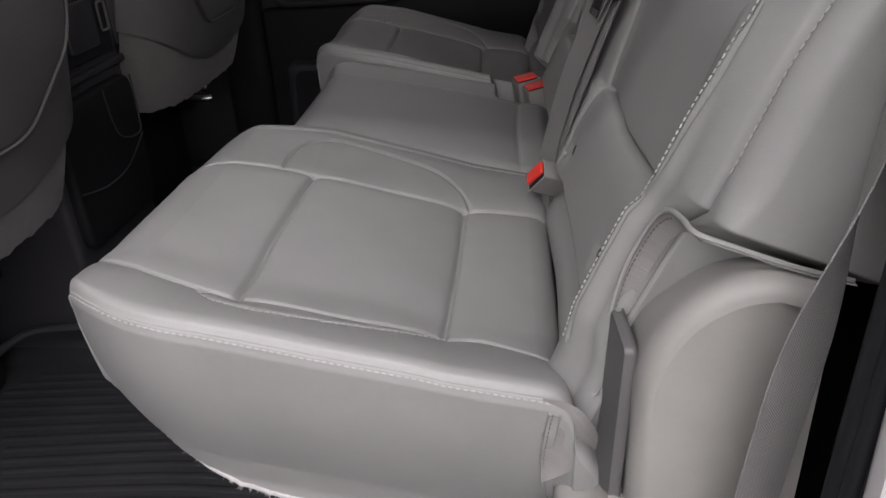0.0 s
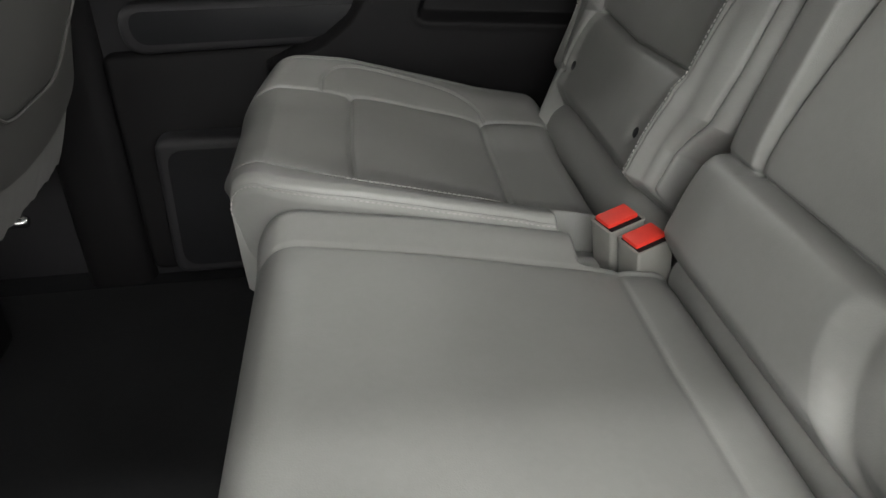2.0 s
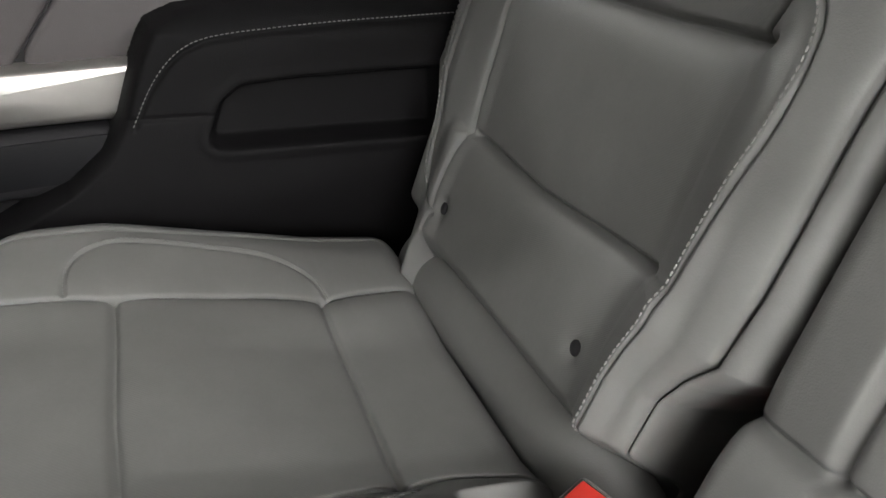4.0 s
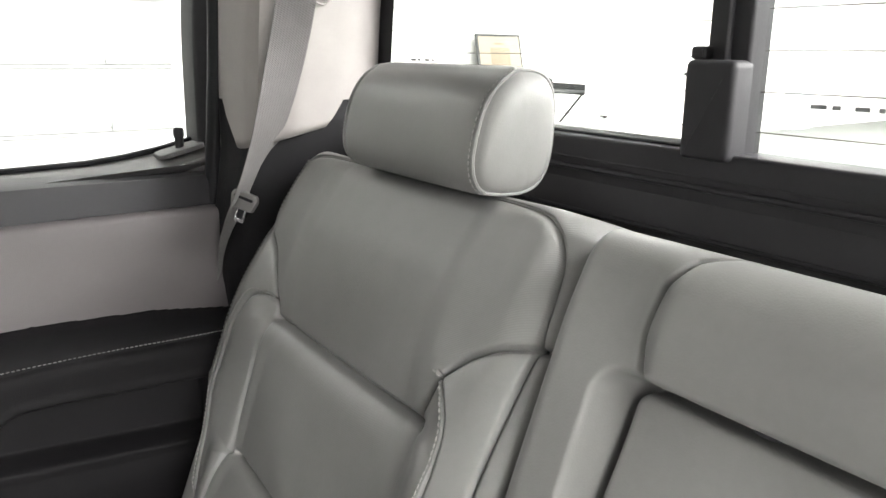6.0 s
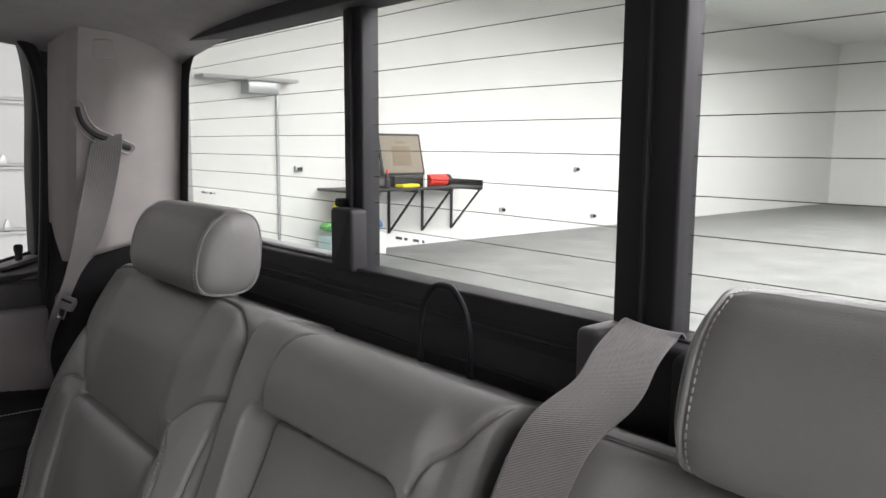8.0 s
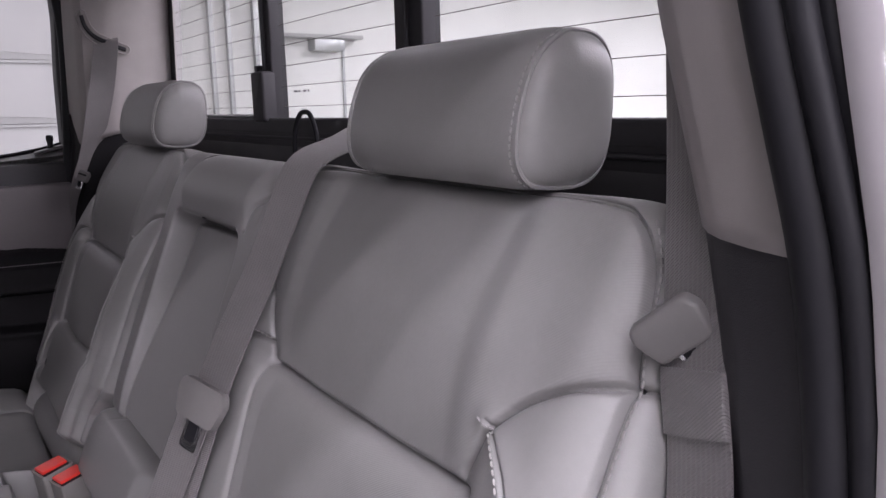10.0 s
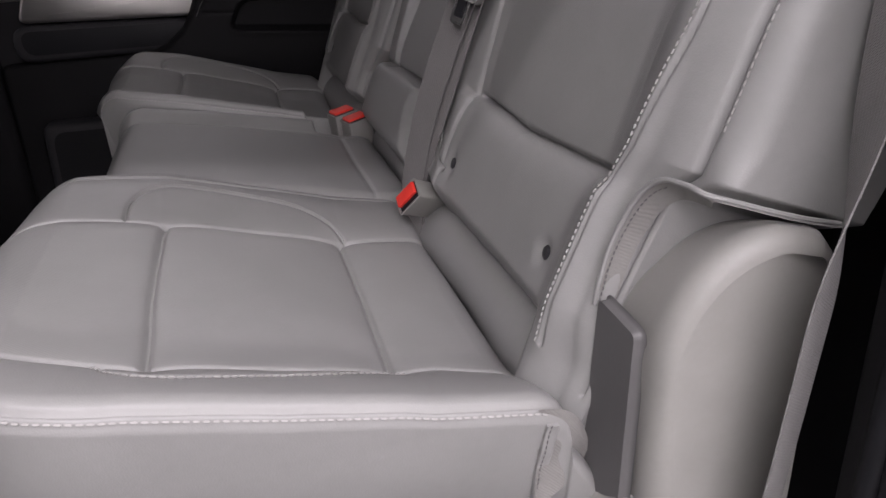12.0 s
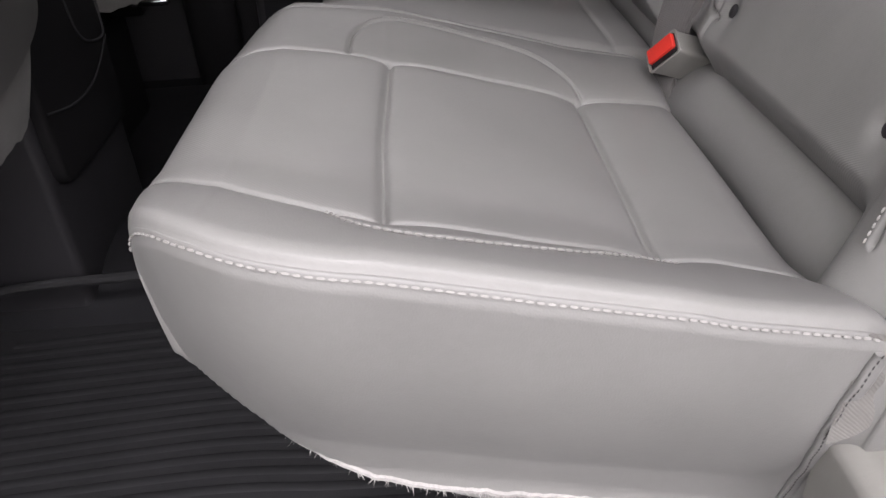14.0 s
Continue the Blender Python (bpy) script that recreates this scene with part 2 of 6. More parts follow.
def sweep(points, profile, side, closed=False):
    """Profile (a, b) carried along points; side: the direction of a, one or one a point."""
    p = [Vector(q) for q in points]
    k, m = len(p), len(profile)
    vs, fs = [], []
    for i in range(k):
        t = (p[(i + 1) % k] - p[i - 1]) if closed else (p[min(i + 1, k - 1)] - p[max(i - 1, 0)])
        t.normalize()
        s = Vector(side[i] if isinstance(side, list) else side)
        s = (s - t * s.dot(t)).normalized()
        u = t.cross(s)
        vs += [tuple(p[i] + s * a + u * b) for a, b in profile]
    for i in range(k if closed else k - 1):
        for j in range(m):
            a, b = i * m + j, i * m + (j + 1) % m
            c, d = ((i + 1) % k) * m + j, ((i + 1) % k) * m + (j + 1) % m
            fs.append((a, b, d, c))
    if not closed:
        fs += [tuple(reversed(range(m))), tuple(range((k - 1) * m, k * m))]
    return vs, fs


def circle(r, n=10, squash=1.0):
    return [(r * math.cos(2 * math.pi * i / n), r * squash * math.sin(2 * math.pi * i / n)) for i in range(n)]


def ribbed(w, h, ribs=13, deep=0.0003):
    """Cross-section of woven webbing with lengthwise ribs on both faces."""
    n = ribs * 4
    top = [(w * (i / n - 0.5), h / 2 + deep * (abs(math.sin(math.pi * ribs * i / n)) - 0.5)) for i in range(n + 1)]
    return [(x, -z) for x, z in top] + top[::-1]


def strap(w, h):
    return [(-w / 2, -h / 2), (w / 2, -h / 2), (w / 2, h / 2), (-w / 2, h / 2)]


def revolve(profile, place, n=20):
    """profile: (radius, height) pairs; place(x, y, z) gives world points."""
    vs, fs, m = [], [], len(profile)
    for i in range(n):
        a = 2 * math.pi * i / n
        vs += [place(r * math.cos(a), r * math.sin(a), h) for r, h in profile]
    for i in range(n):
        for j in range(m - 1):
            a, b = i * m + j, ((i + 1) % n) * m + j
            fs.append((a, b, b + 1, a + 1))
    fs.append(tuple(i * m + m - 1 for i in range(n)))
    fs.append(tuple(reversed([i * m for i in range(n)])))
    return vs, fs


def stitches(path, length=0.0036, gap=0.0016, r=0.00075, lift=None):
    """A row of short raised thread stitches along a smooth world path."""
    p = [Vector(q) for q in path]
    acc, pieces, target = 0.0, [], 0.0
    for i in range(len(p) - 1):
        seg = (p[i + 1] - p[i]).length
        if seg < 1e-7:
            continue
        d = (p[i + 1] - p[i]) / seg
        while target <= acc + seg:
            c = p[i] + d * (target - acc)
            s = d.cross(Vector((0.3, 0.2, 0.93))).normalized()
            u = s.cross(d)
            h = length / 2
            ring = [(-h, 0.5), (-h * 0.5, 1.0), (h * 0.5, 1.0), (h, 0.5)]
            vs = [tuple(c + d * t + (s * math.cos(a) + u * math.sin(a)) * r * k) for t, k in ring for a in (0.4, 1.97, 3.54, 5.11)]
            fs = [(j * 4 + k, j * 4 + (k + 1) % 4, j * 4 + 4 + (k + 1) % 4, j * 4 + 4 + k) for j in range(3) for k in range(4)]
            fs += [(3, 2, 1, 0), (12, 13, 14, 15)]
            pieces.append((vs, fs))
            target += length + gap
        acc += seg
    return join(*pieces)


def seam_distance(X, Y, line):
    """Distance of grid points to a polyline."""
    best = np.full(X.shape, 9.0)
    for (x0, y0), (x1, y1) in zip(line[:-1], line[1:]):
        dx, dy = x1 - x0, y1 - y0
        t = np.clip(((X - x0) * dx + (Y - y0) * dy) / max(1e-12, dx * dx + dy * dy), 0, 1)
        best = np.minimum(best, np.hypot(X - x0 - t * dx, Y - y0 - t * dy))
    return best


def smooth01(t):
    t = np.clip(t, 0, 1)
    return t * t * (3 - 2 * t)


def wrap(a, lo, hi, r_lo, r_hi):
    """Arc length a laid over an edge at lo and hi: the place and the depth below the face."""
    pos, dep = a.copy(), np.zeros_like(a)
    for edge, r, sgn in ((lo, r_lo, -1), (hi, r_hi, 1)):
        start = edge - sgn * r
        over = (a - start) * sgn
        th = np.clip(over / r, 0, math.pi / 2)
        on = over > 0
        pos = np.where(on, start + sgn * r * np.sin(th), pos)
        dep = np.where(on, r * (1 - np.cos(th)) + np.maximum(0, over - r * math.pi / 2), dep)
    return pos, dep


def upholster(P, labels, parent, table, back=False):
    """Splits one smooth surface P (n, m, 3) into panels by labels of its cells; table: label -> (name, material, words)."""
    n, m, _ = P.shape
    du, dv = np.gradient(P, axis=0), np.gradient(P, axis=1)
    N = np.cross(du, dv)
    N /= np.maximum(1e-12, np.linalg.norm(N, axis=2))[..., None]
    if back:
        N = -N
    idx = np.arange(n * m).reshape(n, m)
    quads = np.stack([idx[:-1, :-1], idx[1:, :-1], idx[1:, 1:], idx[:-1, 1:]], -1)
    if back:
        quads = quads[..., ::-1]
    flat, flatn, made = P.reshape(-1, 3), N.reshape(-1, 3), {}
    for lab, (name, mat, words) in table.items():
        q = quads[labels == lab].reshape(-1, 4)
        if not len(q):
            continue
        used, inv = np.unique(q, return_inverse=True)
        made[lab] = part(name, flat[used].tolist(), inv.reshape(-1, 4).tolist(), mat, parent, words, normals=flatn[used].tolist())
    return made

# ---------------------------------------------------------------- workshop round the vehicle
GZ = -0.75
shop_floor = part("ground", *box(-9, 26, -13, 10.6, GZ - 0.1, GZ, 0), CONCRETE, None, smooth=False)
tagged(shop_floor, "smooth grey concrete workshop floor", "floor", kind="structure")
tagged(part("wall_north", *box(1.9, 26, 10.6, 10.8, GZ, 4.4, 0), WHITEWALL, None, smooth=False), "white painted workshop wall", "wall", kind="structure")
tagged(part("wall_return", *box(1.9, 2.05, 8.12, 10.6, GZ, 4.4, 0), WHITEWALL, None, smooth=False), "white painted wall beside the sectional door", "wall", kind="structure")
tagged(part("wall_west", *box(-9.2, -9, -13, 10.6, GZ, 4.4, 0), WHITEWALL, None, smooth=False), "white painted workshop wall", "wall", kind="structure")
tagged(part("wall_east", *box(26, 26.2, -13, 10.8, GZ, 4.4, 0), WHITEWALL, None, smooth=False), "white painted workshop wall", "wall", kind="structure")
tagged(part("wall_south", *box(-9.2, 26.2, -13.2, -13, GZ, 4.4, 0), WHITEWALL, None, smooth=False), "white painted workshop wall", "wall", kind="structure")
tagged(part("wall_over_door", *box(-9, 1.9, 7.96, 8.12, 2.6, 4.4, 0), WHITEWALL, None, smooth=False), "white painted wall above the sectional door", "wall", kind="structure")
tagged(part("ceiling", *box(-9.2, 26.2, -13.2, 10.8, 4.4, 4.6, 0), WHITEWALL, None, smooth=False), "white workshop ceiling", "ceiling", kind="structure")

# white sectional door with its hinges
sect = thing("sectional_door", (-3.5, 7.95, GZ), "closed white sectional workshop door with steel hinges", "garage door")
PANEL_H = 0.593
for i in range(6):
    z0 = GZ + 0.005 + (0.198 - GZ) % PANEL_H - PANEL_H + i * PANEL_H
    z1 = z0 + PANEL_H - 0.006
    lo = max(z0, GZ + 0.005)
    pnl = slab(rounded([(-9, lo), (1.88, lo), (1.88, z1), (-9, z1)], 0.004, 2), lambda a, b, c: (a, 7.95 - c, b), 0.045, 0.008)
    part("door_panel", *pnl, WHITEDOOR, sect)
    part("ledge", *box(-9, 1.88, 7.885, 7.905, z1 - 0.022, z1 + 0.004, 0.003, 1), WHITEDOOR, sect)
    for x in (-6.8, -4.1, -1.4, 1.335):
        tri = [(x - 0.035, z1 + 0.015), (x + 0.035, z1 + 0.015), (x + 0.03, z1 + 0.07), (x + 0.008, z1 + 0.115), (x - 0.008, z1 + 0.115), (x - 0.03, z1 + 0.07)]
        part("hinge", *slab(tri, lambda a, b, c: (a, 7.9 - c, b), 0.02, 0.004), STEELGREY, sect, "grey steel hinge")

# wall shelf with its brackets and what lies on it
SH = dict(x0=6.27, x1=9.17, y0=9.75, y1=10.59, z=0.33)
shelf = thing("wall_shelf", (7.7, 10.2, 0.3), "dark metal wall-mounted work shelf on diagonal brackets", "shelf")
part("top", *box(SH["x0"], SH["x1"], SH["y0"], SH["y1"], 0.29, 0.33, 0.006), DARKMETAL, shelf)
part("end_rail", *box(SH["x1"] - 0.03, SH["x1"], SH["y0"], SH["y1"], 0.33, 0.43, 0.004), DARKMETAL, shelf)
for x in (6.9, 7.7, 8.45, 9.15):
    part("bracket", *join(box(x - 0.018, x + 0.018, 10.55, 10.59, -0.5, 0.29, 0.003), box(x - 0.018, x + 0.018, SH["y0"], 10.55, 0.25, 0.29, 0.003),
                          sweep([(x, SH["y0"] + 0.05, 0.27), (x, 10.56, -0.48)], strap(0.03, 0.03), (1, 0, 0))), DARKMETAL, shelf)
board = thing("poster_board", (7.8, 10.3, 0.5), "framed tan poster leaning against the wall on the shelf", "poster")
lean = Matrix.Translation((7.8, 10.28, 0.52)) @ Matrix.Rotation(radians(-14), 4, "X")
part("frame", *turned(box(-0.46, 0.46, -0.015, 0.015, 0, 0.72, 0.006), lean), DARKMETAL, board)
part("sheet", *turned(box(-0.42, 0.42, -0.021, -0.0155, 0.04, 0.68, 0.002), lean), PAPERLIGHT, board)
part("print_block", *turned(box(-0.2, 0.2, -0.025, -0.0215, 0.16, 0.5, 0.001), lean), PAPER, board)
part("print_bar", *turned(box(-0.1, 0.1, -0.025, -0.0215, 0.55, 0.58, 0.001), lean), PAPER, board)


def bottle(x, y, z, h, r, mat, lab, capmat):
    b = thing("bottle", (x, y, z), lab, "bottle")
    place = lambda a, c, d: (x + a, y + c, z + d)
    part("body", *revolve([(r * 0.9, 0), (r, 0.02), (r, h * 0.55), (r * 0.4, h * 0.75), (r * 0.35, h * 0.8)], place, 14), mat, b)
    part("cap", *revolve([(r * 0.42, h * 0.79), (r * 0.42, h * 0.97), (r * 0.3, h)], place, 10), capmat, b)


bottle(7.15, 10.2, 0.33, 0.42, 0.05, DARKMETAL, "black spray bottle on the work shelf", DARKMETAL)
bottle(7.28, 10.05, 0.33, 0.3, 0.05, DARKMETAL, "black bottle on the work shelf", RED)
bottle(8.0, 9.95, 0.33, 0.3, 0.035, PALE, "white bottle on the work shelf", PALE)
redtool = thing("red_tool", (6.75, 10.2, 0.33), "red hand tool standing on the work shelf", "tool")
part("body", *turned(box(-0.05, 0.05, -0.05, 0.05, 0, 0.26, 0.03, 3), Matrix.Translation((6.75, 10.2, 0.33)) @ Matrix.Rotation(radians(25), 4, "Y")), RED, redtool)
part("tip", *box(6.87, 6.89, 10.19, 10.21, 0.5, 0.68, 0.004), DARKMETAL, redtool)
redroll = thing("red_roll", (8.3, 10.0, 0.33), "red cylindrical container lying on the work shelf", "container")
part("body", *revolve([(0.09, 0), (0.1, 0.02), (0.1, 0.38), (0.09, 0.4)], lambda a, c, d: (8.1 + d, 10.0 + a, 0.44 + c), 16), RED, redroll)
part("end", *revolve([(0.1, 0), (0.105, 0.01), (0.1, 0.07)], lambda a, c, d: (8.5 + d, 10.0 + a, 0.44 + c), 16), DARKMETAL, redroll)
yellowcloth = thing("yellow_cloth", (7.6, 9.95, 0.33), "folded yellow cloth on the work shelf", "cloth")
part("fold", *turned(box(-0.22, 0.22, -0.1, 0.1, 0, 0.06, 0.025, 3), Matrix.Translation((7.62, 9.95, 0.33)) @ Matrix.Rotation(radians(12), 4, "Z")), YELLOW, yellowcloth)
kit = thing("black_case", (7.75, 10.15, 0.33), "black case standing behind the bottles on the shelf", "case")
part("body", *box(7.45, 8.2, 10.08, 10.24, 0.33, 0.52, 0.02), DARKMETAL, kit)

# tubs of cloths on the floor under the shelf
for k, (x, y, w, matl, words) in enumerate(((6.35, 10.1, 0.26, TUB, "translucent tub heaped with blue and teal cloths"), (6.95, 10.15, 0.24, PALE, "pale tub heaped with green cloths"))):
    tub = thing("storage_tub", (x, y, GZ), words, "tub")
    part("body", *turned(box(-w, w, -0.2, 0.2, 0, 0.36, 0.03, 3), Matrix.Translation((x, y, GZ))), matl, tub)
    rnd = random.Random(5 + k)
    for j in range(7):
        cx, cy, cz = x + rnd.uniform(-w, w) * 0.8, y + rnd.uniform(-0.12, 0.12), GZ + 0.38 + rnd.uniform(0, 0.14)
        bm = bmesh.new()
        bmesh.ops.create_icosphere(bm, subdivisions=2, radius=1)
        for v in bm.verts:
            v.co *= 1 + 0.35 * noise.noise(v.co * 1.7 + Vector((j, k, 0)))
            v.co = Vector((cx + v.co.x * 0.13, cy + v.co.y * 0.1, cz + v.co.z * 0.08))
        bm.verts.index_update()
        part("cloth", [tuple(v.co) for v in bm.verts], [tuple(v.index for v in f.verts) for f in bm.faces], (TEAL, BLUE, GREENC)[(j + k) % 3], tub)
        bm.free()
mop = thing("yellow_mop_head", (6.55, 10.3, -0.1), "fluffy yellow wash mitt on top of the tub", "wash mitt")
bm = bmesh.new()
bmesh.ops.create_icosphere(bm, subdivisions=3, radius=1)
for v in bm.verts:
    v.co *= 1 + 0.3 * noise.noise(v.co * 3.0)
    v.co = Vector((6.55 + v.co.x * 0.2, 10.2 + v.co.y * 0.12, 0.0 + v.co.z * 0.17))
bm.verts.index_update()
part("pile", [tuple(v.co) for v in bm.verts], [tuple(v.index for v in f.verts) for f in bm.faces], YELLOW, mop)
bm.free()

# wall fittings
column = thing("wall_column", (16.9, 10.4, GZ), "pale blue-grey painted wall column", "column")
part("shaft", *box(16.5, 17.3, 10.35, 10.6, GZ, 4.4, 0.01), material("pale_blue_paint", (0.62, 0.66, 0.68), 0.6, noise=0.03, scale=10), column)
opener = thing("wall_bracket_shelf", (5.2, 10.4, 1.9), "white metal ledge with a box under it on the wall", "bracket")
part("ledge", *box(4.3, 5.8, 10.3, 10.6, 1.94, 1.99, 0.005), WHITEDOOR, opener)
part("box", *box(5.0, 5.5, 10.35, 10.6, 1.76, 1.94, 0.01), STEELGREY, opener)
conduit = thing("wall_conduit", (5.6, 10.58, GZ), "thin pale vertical conduit on the wall", "conduit")
part("pipe", *sweep([(5.58, 10.58, GZ), (5.58, 10.58, 1.95)], circle(0.025, 8), (1, 0, 0)), STEELGREY, conduit)
for x in (3.5, 3.75, 4.15):
    post = thing("door_track", (x, 10.55, GZ), "vertical pale metal track on the wall", "track")
    part("rail", *box(x - 0.03, x + 0.03, 10.5, 10.6, GZ, 4.3, 0.005), STEELGREY, post)
for x, z in ((10.5, -0.22), (13.4, -0.5), (12.77, 0.55), (5.93, 0.64)):
    tap = thing("wall_outlet", (x, 10.58, z), "small grey outlet fitting on the wall", "outlet")
    part("plate", *box(x - 0.07, x + 0.07, 10.55, 10.6, z - 0.05, z + 0.05, 0.01), STEELGREY, tap)
    part("knob", *revolve([(0.03, 0), (0.03, 0.05), (0.02, 0.06)], lambda a, c, d: (x + a, 10.55 - d, z + c), 10), DARKMETAL, tap)

# ---------------------------------------------------------------- cab shell
MID = 0.683
W = 1.366


def sheetgrid(fn, us, vs):
    P = [[fn(u, v) for v in vs] for u in us]
    m = len(vs)
    vsout = [tuple(p) for row in P for p in row]
    fs = [(i * m + j, (i + 1) * m + j, (i + 1) * m + j + 1, i * m + j + 1) for i in range(len(us) - 1) for j in range(m - 1)]
    return vsout, fs


floor = part("floor", *box(-2.0, 0.42, -0.2, W + 0.2, -0.05, 0.0, 0), CARPET, None, smooth=False)
tagged(floor, "black carpeted cab floor", "floor", kind="structure")
# tunnel hump along the middle of the floor
part("tunnel", *sheetgrid(lambda u, v: (v, MID + (u - 0.5) * 0.34, 0.07 * math.sin(math.pi * u) ** 0.7 - 0.002), [i / 16 for i in range(17)], [-1.9, -1.2, -0.3, 0.3]), CARPET, floor)
roof = part("ceiling_cab", *sheetgrid(lambda u, v: (-1.5 + 1.86 * u, MID + (v - 0.5) * 1.55, 1.255 - 0.075 * u ** 6 - 0.06 * abs(2 * v - 1) ** 4), [i / 24 for i in range(25)], [i / 24 for i in range(25)]), HEADLINER, None)
sol = roof.modifiers.new("thick", "SOLIDIFY")
sol.thickness, sol.offset = 0.05, 1.0
tagged(roof, "mauve-grey fabric headliner under the roof", "headliner", kind="structure")
# walls that close the cab: body side panels, dash end and back panel
tagged(part("wall_back_lower", *box(0.40, 0.46, -0.12, W + 0.12, -0.05, 0.80, 0.01), BLACK, None), "black lower back panel of the cab", "panel", kind="structure")
tagged(part("wall_dash", *box(-1.95, -1.85, -0.2, W + 0.2, -0.05, 0.75, 0.01), BLACK, None), "black dashboard end of the cab", "panel", kind="structure")
for nm, y0, y1 in (("wall_front_door_1", W + 0.16, W + 0.24), ("wall_front_door_2", -0.24, -0.16)):
    tagged(part(nm, *box(-1.9, -0.72, y0, y1, -0.05, 0.80, 0.01), BLACK, None), "black front door side of the cab", "panel", kind="structure")
for nm, y0, y1 in (("pillar_b_1", W + 0.10, W + 0.22), ("pillar_b_2", -0.22, -0.12)):
    tagged(part(nm, *box(-0.78, -0.66, y0, y1, -0.05, 1.25, 0.03, 3), BLACKSOFT, None), "black trimmed door pillar", "pillar", kind="structure")
SKIN = curve([(0.100, 1.600, -0.45), (0.105, 1.597, -0.1), (0.140, 1.560, 0.4), (0.160, 1.540, 0.6), (0.180, 1.520, 0.78), (0.192, 1.492, 1.06), (0.19, 1.45, 1.25)], 8)
skin = sheetgrid(lambda u, v: (SKIN[v].x - 0.012 + 0.25 * u + 0.012 * (1 - u) ** 8, SKIN[v].y + 0.035 * (1 - (1 - u) ** 6) + 0.02 * u, SKIN[v].z), [(i / 20) ** 2 for i in range(21)], list(range(len(SKIN))))
sk = part("body_side_1", *skin, PAINT, None)
tagged(sk, "pale silver painted outer body side", "panel", kind="structure")
so = sk.modifiers.new("thick", "SOLIDIFY")
so.thickness, so.offset = 0.004, 0
# near body side: jamb that turns round into the outer panel
ZS = [-0.1, 0.40, 0.52, 0.65, 0.71, 0.765, 0.82, 0.92, 1.05, 1.25]
TRIM_IN = lambda z: float(np.interp(z, ZS, [-0.080, -0.078, -0.078, -0.076, -0.070, -0.063, -0.054, -0.024, 0.006, 0.03]))
SEAL_IN = lambda z: float(np.interp(z, ZS, [-0.120, -0.117, -0.117, -0.120, -0.120, -0.115, -0.106, -0.078, -0.048, -0.02]))
JAMB_IN = lambda z: float(np.interp(z, ZS, [-0.165, -0.158, -0.148, -0.143, -0.143, -0.140, -0.133, -0.110, -0.084, -0.06]))
JPTS = [(0.200, 0.004), (0.172, -0.001), (0.163, -0.006), (0.160, -0.014), (0.162, -0.022), (0.172, -0.027), (0.30, -0.035), (0.45, -0.039)]
jamb = sheetgrid(lambda u, v: (JPTS[u][0] - 0.03 * max(0.0, 0.66 - v) + 0.03 * max(0.0, v - 0.8), JPTS[u][1] + JAMB_IN(v), v), list(range(8)), [0.40 + 0.86 * i / 40 for i in range(41)])
tagged(part("body_side_2", *jamb, PAINT, None), "pale silver painted door jamb and outer body side", "panel", kind="structure")
tagged(part("rocker_sill", *box(-0.72, 0.25, -0.24, -0.10, -0.12, 0.012, 0.02, 3), BLACK, None), "black plastic door sill plate", "sill", kind="structure")


# pillar beside the rear window: pale upper trim with a belt slot, black lower trim
PILLAR_PTS = ((0.168, 1.496), (0.172, 1.478), (0.179, 1.430), (0.188, 1.409), (0.235, 1.395), (0.30, 1.398), (0.372, 1.411))


def pillar_y(x, z):
    """Height of the far pillar trim's face across the cab."""
    v = (z - 0.815) / 0.41
    return float(np.interp(x, [p[0] for p in PILLAR_PTS], [p[1] for p in PILLAR_PTS])) - (0.028 * v * v + 0.057 * v) * (1 - 0.4 * float(smooth01((x - 0.26) / 0.11)))


def pillar_upper():
    def fn(u, v):
        z = 0.815 + v * 0.41
        lean = -0.028 * v * v - 0.057 * v
        pts = PILLAR_PTS
        f = u * (len(pts) - 1)
        i = min(int(f), len(pts) - 2)
        t = f - i
        x, y = pts[i][0] * (1 - t) + pts[i + 1][0] * t, pts[i][1] * (1 - t) + pts[i + 1][1] * t
        if u > 0.6:
            z -= 0 if v > 0.02 else -0.02 * (u - 0.6)
        return (x, y + lean * (1 - 0.4 * float(smooth01((x - 0.26) / 0.11))), z + (0.045 * u * u * (1 - v)))
    vf = sheetgrid(fn, [i / 30 for i in range(31)], [i / 30 for i in range(31)])
    vf = (vf[0], [tuple(reversed(f)) for f in vf[1]])
    return vf


def pillar_lower():
    def fn(u, v):
        z = -0.02 + v * 0.90
        pts = [(0.167, 1.486), (0.172, 1.472), (0.179, 1.434), (0.189, 1.413), (0.24, 1.402), (0.305, 1.393), (0.41, 1.38)]
        f = u * (len(pts) - 1)
        i = min(int(f), len(pts) - 2)
        t = f - i
        k = min(1.0, (1 - u) * 2)
        dx = float(np.interp(z, [0.0, 0.4, 0.52, 0.60, 0.66, 0.73, 0.82], [0.0, 0.003, 0.009, 0.014, 0.018, 0.012, 0.0])) * k
        dy = float(np.interp(z, [0.0, 0.4, 0.55, 0.66, 0.73, 0.82], [0.13, 0.098, 0.073, 0.036, 0.020, 0.0])) * k * (0.35 + 0.65 * min(1.0, 2 * u))
        return (pts[i][0] * (1 - t) + pts[i + 1][0] * t - dx, pts[i][1] * (1 - t) + pts[i + 1][1] * t + dy, z)
    vf = sheetgrid(fn, [i / 30 for i in range(31)], [i / 30 for i in range(31)])
    vf = (vf[0], [tuple(reversed(f)) for f in vf[1]])
    return vf


